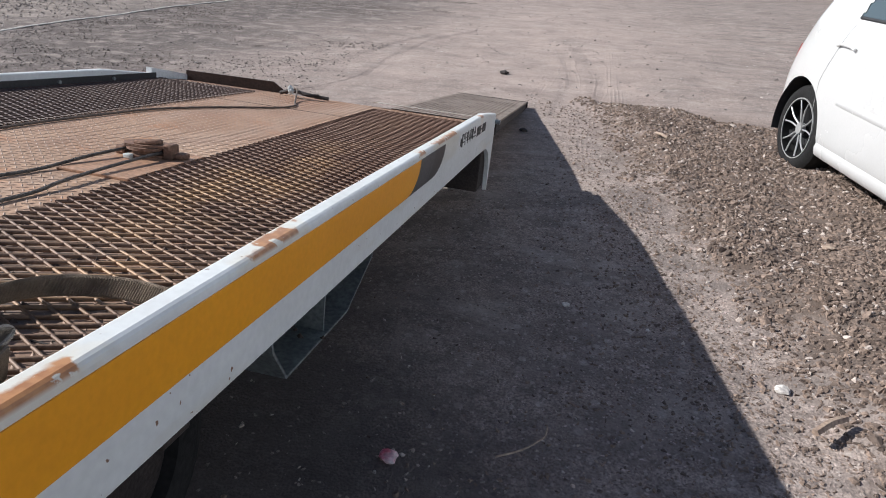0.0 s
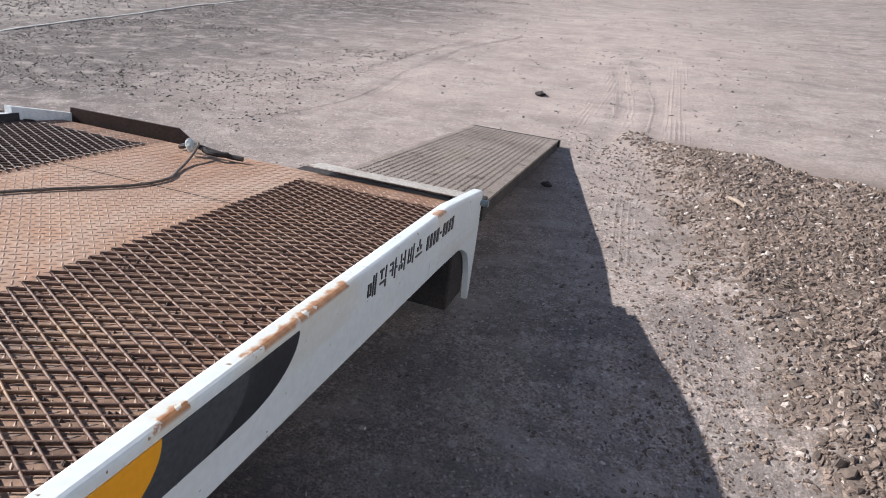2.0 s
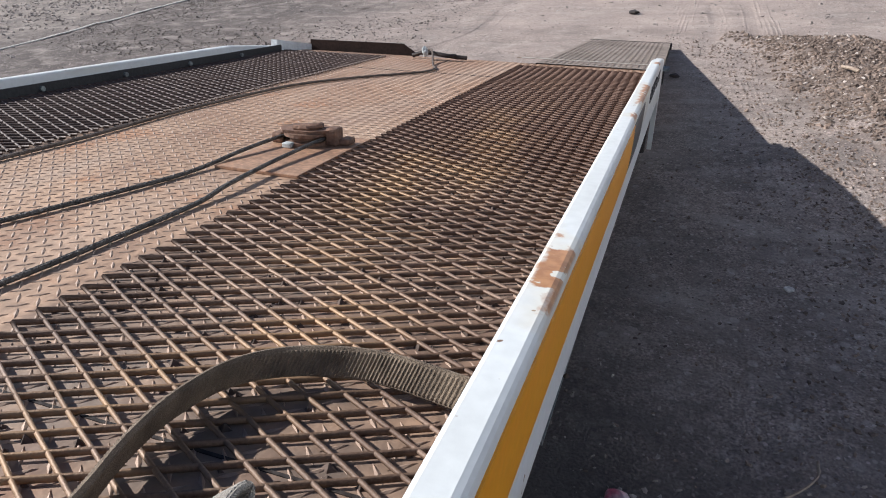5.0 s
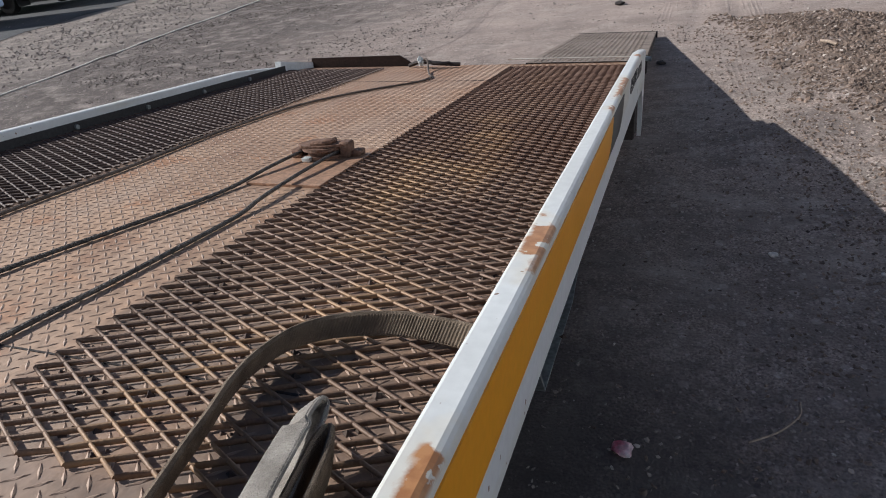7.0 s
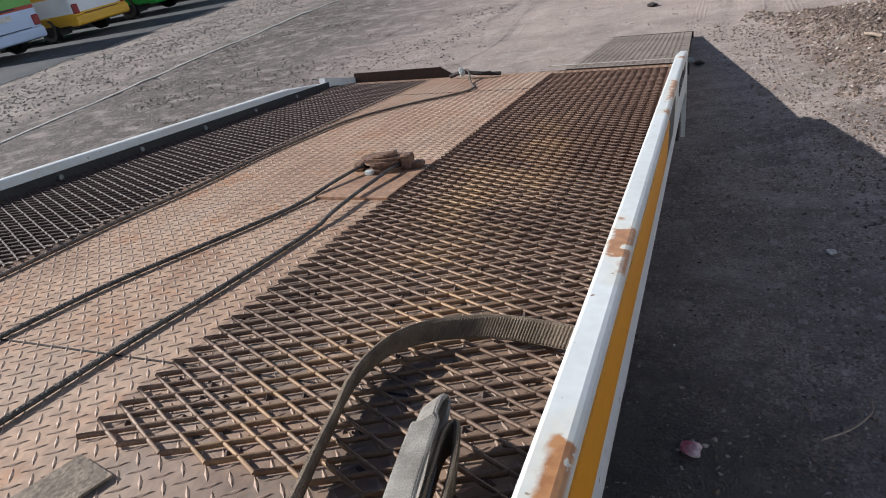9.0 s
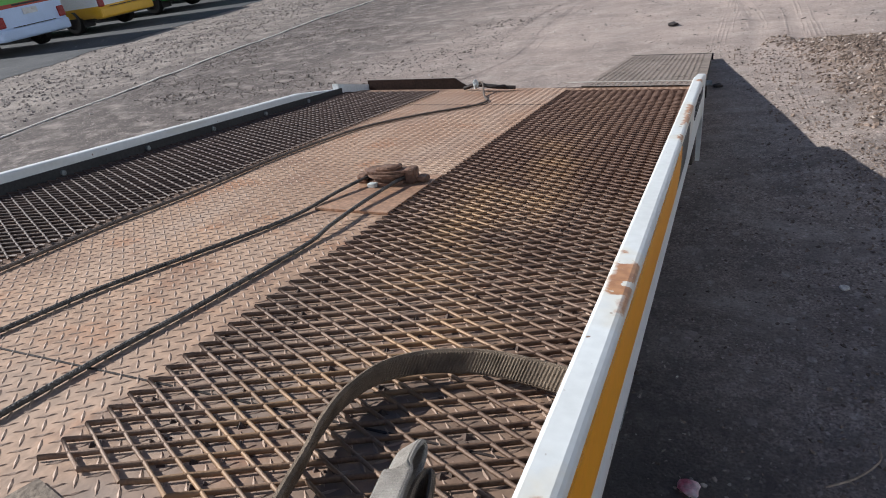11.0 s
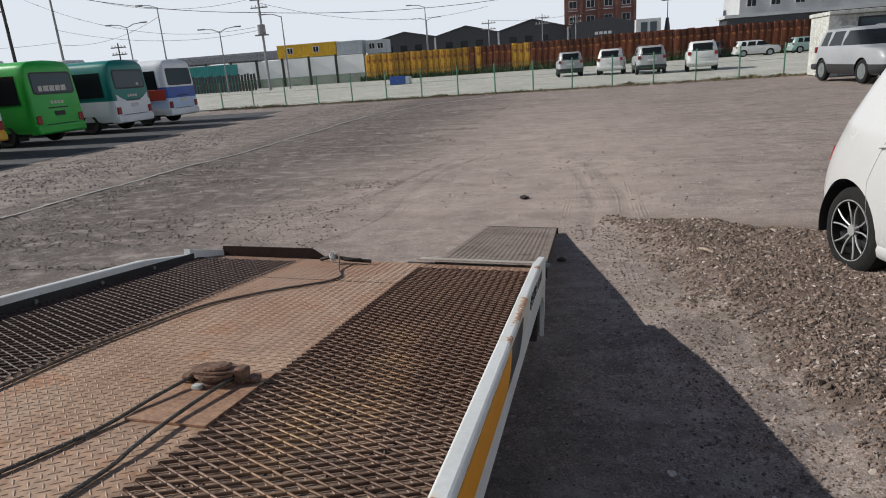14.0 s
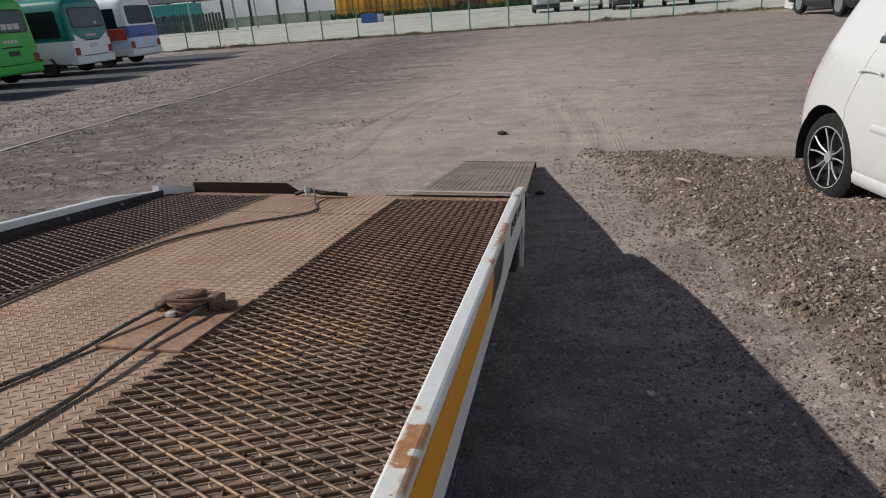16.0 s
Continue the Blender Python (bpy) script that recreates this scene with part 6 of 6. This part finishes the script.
# white site cabin by the fence end
M_CABIN = mat("dusty_cabin_paint", (0.58, 0.58, 0.53), (0.47, 0.47, 0.43), scale=1.2, rough=0.7, bump=0.1, fine=8, c3=(0.36, 0.33, 0.27), low=0.62)
e = empty("site_cabin", pose(8.75, 28.5, 0.0, 0, 0, -3), "white steel site cabin with a wide window", "cabin")
part("cabin_wall", bbox(0.0, 5.4, 0.0, 2.4, 0.02, 2.22, 0.02), M_CABIN, e)
part("corner_post", bbox(-0.03, 0.42, -0.06, 0.0, 0.0, 2.25, 0.01), M_CABIN, e)
part("roof_edge", bbox(-0.06, 5.5, -0.14, 2.5, 2.22, 2.36, 0.02), M_CABIN, e)
w = part("window_frame", bbox(0.95, 4.6, -0.03, 0.01, 1.25, 2.1, 0.0), M_BLACKPOST, e)
for k in range(3):
    part("pane", bbox(1.03 + 1.2 * k, 2.15 + 1.2 * k, -0.045, -0.025, 1.32, 2.03), M_GLASS_BLUE, w)
# black block standing in for the dark upright slot in the corner post
part("meter_box", bbox(0.12, 0.26, -0.10, -0.05, 0.45, 1.1, 0.01), M_BLACKPOST, e)
tagged(ob_from("leaning_board", bbox(-0.03, 0.03, -0.25, 0.25, 0.0, 0.95, 0.0, pose(8.5, 28.4, 0.02, 0, 10, 0)), M_BLACKPOST), "black board leaning against the site cabin", "board")

# elevated road in the haze
M_DECKROAD = mat("hazy_concrete_viaduct", (0.30, 0.32, 0.34), (0.26, 0.28, 0.30), scale=0.1, rough=0.9, bump=0.0, fine=2)
e = empty("viaduct", pose(0, 150, 0), "grey elevated road on paired concrete piers", "viaduct", kind="structure")
part("road_deck", bbox(-190, -52, 0, 9, 5.7, 7.0, 0.05), M_DECKROAD, e)
part("parapet", bbox(-190, -52, -0.2, 0.1, 7.0, 7.6, 0.0), M_DECKROAD, e)
for k in range(8):
    x = -68 - 15 * k
    for dx in (-1.6, 1.6):
        part("pier", cyl(bmesh.new(), (x + dx, 4.5, 2.6), 2, 0.8, 5.2, 14), M_DECKROAD, e)
    part("pier_head", bbox(x - 3.0, x + 3.0, 1.0, 8.0, 5.0, 5.7, 0.2), M_DECKROAD, e)

# poles, lamps and wires
# cable colour lifted to grey in place of distance haze
M_WIRE = mat("haze_grey_cable", (0.10, 0.10, 0.105), (0.13, 0.13, 0.135), scale=1, rough=0.7, bump=0.0)


def lamp_post(x, y, h, arms=2):
    e = empty("street_lamp", pose(x, y, 0), "tall grey street lamp post with arms", "street lamp", "street lamps")
    part("pole", cyl(bmesh.new(), (0, 0, h / 2), 2, 0.10, h, 8, 0.06), M_POLE, e)
    for s in ((-1, 1) if arms == 2 else (-1,)):
        a = part("arm", tube([(0, 0, h - 0.1), (s * 0.9, 0, h + 0.25), (s * 2.0, 0, h + 0.35)], 0.05, 6), M_POLE, e)
        part("lamp_head", bbox(s * 2.3 - 0.42, s * 2.3 + 0.42, -0.14, 0.14, h + 0.28, h + 0.42, 0.04), M_POLE, a)
    return e


def util_pole(x, y, h, dark=False, gear=False, r=0.16):
    e = empty("utility_pole", pose(x, y, 0), "dark utility pole with cross-arm" if dark else "grey utility pole with cross-arms and insulators", "utility pole", "utility poles")
    m = M_POLED if dark else M_POLE
    part("pole", cyl(bmesh.new(), (0, 0, h / 2), 2, r, h, 8, r * 0.7), m, e)
    for z in (h - 0.5, h - 1.3):
        a = part("cross_arm", bbox(-1.0, 1.0, -0.06, 0.06, z - 0.06, z + 0.06), m, e)
        for k in (-0.85, -0.4, 0.4, 0.85):
            part("insulator", cyl(bmesh.new(), (k, 0, z + 0.16), 2, 0.05, 0.22, 6), M_WHITE_PLAIN, a)
    if gear:
        part("transformer", cyl(bmesh.new(), (0.1, -0.3, h - 3.6), 2, 0.42, 1.0, 12), M_POLE, e)
        part("bracket", bbox(-0.7, 0.7, -0.5, 0.1, h - 4.25, h - 4.1), M_POLE, e)
    return e


lamp_post(-47.4, 70, 10.0, 1)
lamp_post(-51.8, 70, 8.2)
lamp_post(-71.0, 70, 10.9)
lamp_post(-33.3, 72, 8.0, 1)
lamp_post(-40.65, 71, 6.9)
lamp_post(-21.9, 95, 9.6, 1)
lamp_post(-27.5, 120, 9.5)
lamp_post(-80.0, 64, 13.0)
util_pole(-68.2, 70, 15.5, True, r=0.22)
util_pole(-61.3, 70, 13.6, False)
util_pole(-34.85, 70, 10.2, False, True)
util_pole(-54.2, 71, 6.6, True, r=0.1)
util_pole(-13.0, 96, 7.2, False, r=0.09)
util_pole(-5.5, 97, 7.4, False, r=0.09)
util_pole(-1.0, 125, 8.6, False, r=0.1)


def wire(a, b, sag, label="thin black overhead cable", r=0.03):
    pts = [Vector(a).lerp(Vector(b), t) - Vector((0, 0, sag * 4 * t * (1 - t))) for t in np.linspace(0, 1, 22)]
    return tagged(ob_from("overhead_cable", tube(pts, r * 0.62, 4), M_WIRE), label, "cable", "overhead cables")


wire((-68.2, 70, 14.6), (-34.85, 70, 8.4), 0.9, r=0.055)
wire((-34.85, 70, 8.4), (7.0, 95, 11.6), 1.6, r=0.05)
wire((-68.2, 70, 13.9), (-34.85, 70, 7.0), 2.6)
wire((-61.3, 70, 8.6), (-34.85, 70, 6.6), 1.2)
wire((-61.3, 70, 6.9), (-47.4, 70, 9.0), 1.0)
wire((-90, 70, 9.5), (-61.3, 70, 7.2), 0.9)
wire((-90, 70, 13.5), (-68.2, 70, 14.2), 0.8)
wire((-61.3, 70, 13.4), (-34.85, 70, 10.0), 1.8)
wire((-34.85, 70, 9.4), (-13.0, 96, 9.0), 1.8)
wire((-13.0, 96, 7.1), (12.0, 112, 10.8), 1.5)

# weeds along the walls
vs, fs = [], []
rr = random.Random(21)
for k in range(3200):
    x, y, h = rr.uniform(-30, 40), 87.6 + rr.gauss(0, 0.25), rr.uniform(0.2, 0.9)
    a, w = rr.uniform(0, 3.14), 0.05 if h > 0.3 else 0.02
    lean = rr.uniform(-0.3, 0.3)
    b0 = len(vs)
    c, s_ = math.cos(a) * w, math.sin(a) * w
    vs += [(x - c, y - s_, 0), (x + c, y + s_, 0), (x + c * 1.6 + lean * h * 0.5, y + s_ * 1.6, h * 0.6), (x + lean * h, y, h), (x - c * 1.4 + lean * h * 0.5, y - s_ * 1.4, h * 0.55)]
    fs.append((b0, b0 + 1, b0 + 2, b0 + 3, b0 + 4))
tagged(pydata("weeds", vs, fs, M_WEED), "dull green weeds along the foot of the wall", "weeds", kind="stuff")

# dead grass and soil clumps along the fence
M_DRYGRASS = mat("dry_grass", (0.20, 0.16, 0.085), (0.10, 0.095, 0.045), scale=1.5, rough=0.95, bump=0.0)
vs, fs = [], []
rr = random.Random(22)
for k in range(5000):
    x = rr.uniform(-19, 12)
    y, h = 31.45 + rr.gauss(0, 0.35), rr.uniform(0.03, 0.14) * (0.5 + noise.noise(Vector((x * 0.8, 0, 4))) ** 2 * 2)
    a, w = rr.uniform(0, 3.14), 0.03
    lean = rr.uniform(-0.9, 0.9)
    b0 = len(vs)
    c, s_ = math.cos(a) * w, math.sin(a) * w
    vs += [(x - c, y - s_, 0), (x + c, y + s_, 0), (x + c * 1.2 + lean * h * 0.5, y + s_ * 1.2, h * 0.6), (x + lean * h, y, h)]
    fs.append((b0, b0 + 1, b0 + 2, b0 + 3))
tagged(pydata("dry_grass", vs, fs, M_DRYGRASS), "tufts of dead brown grass along the fence line", "grass", kind="stuff")
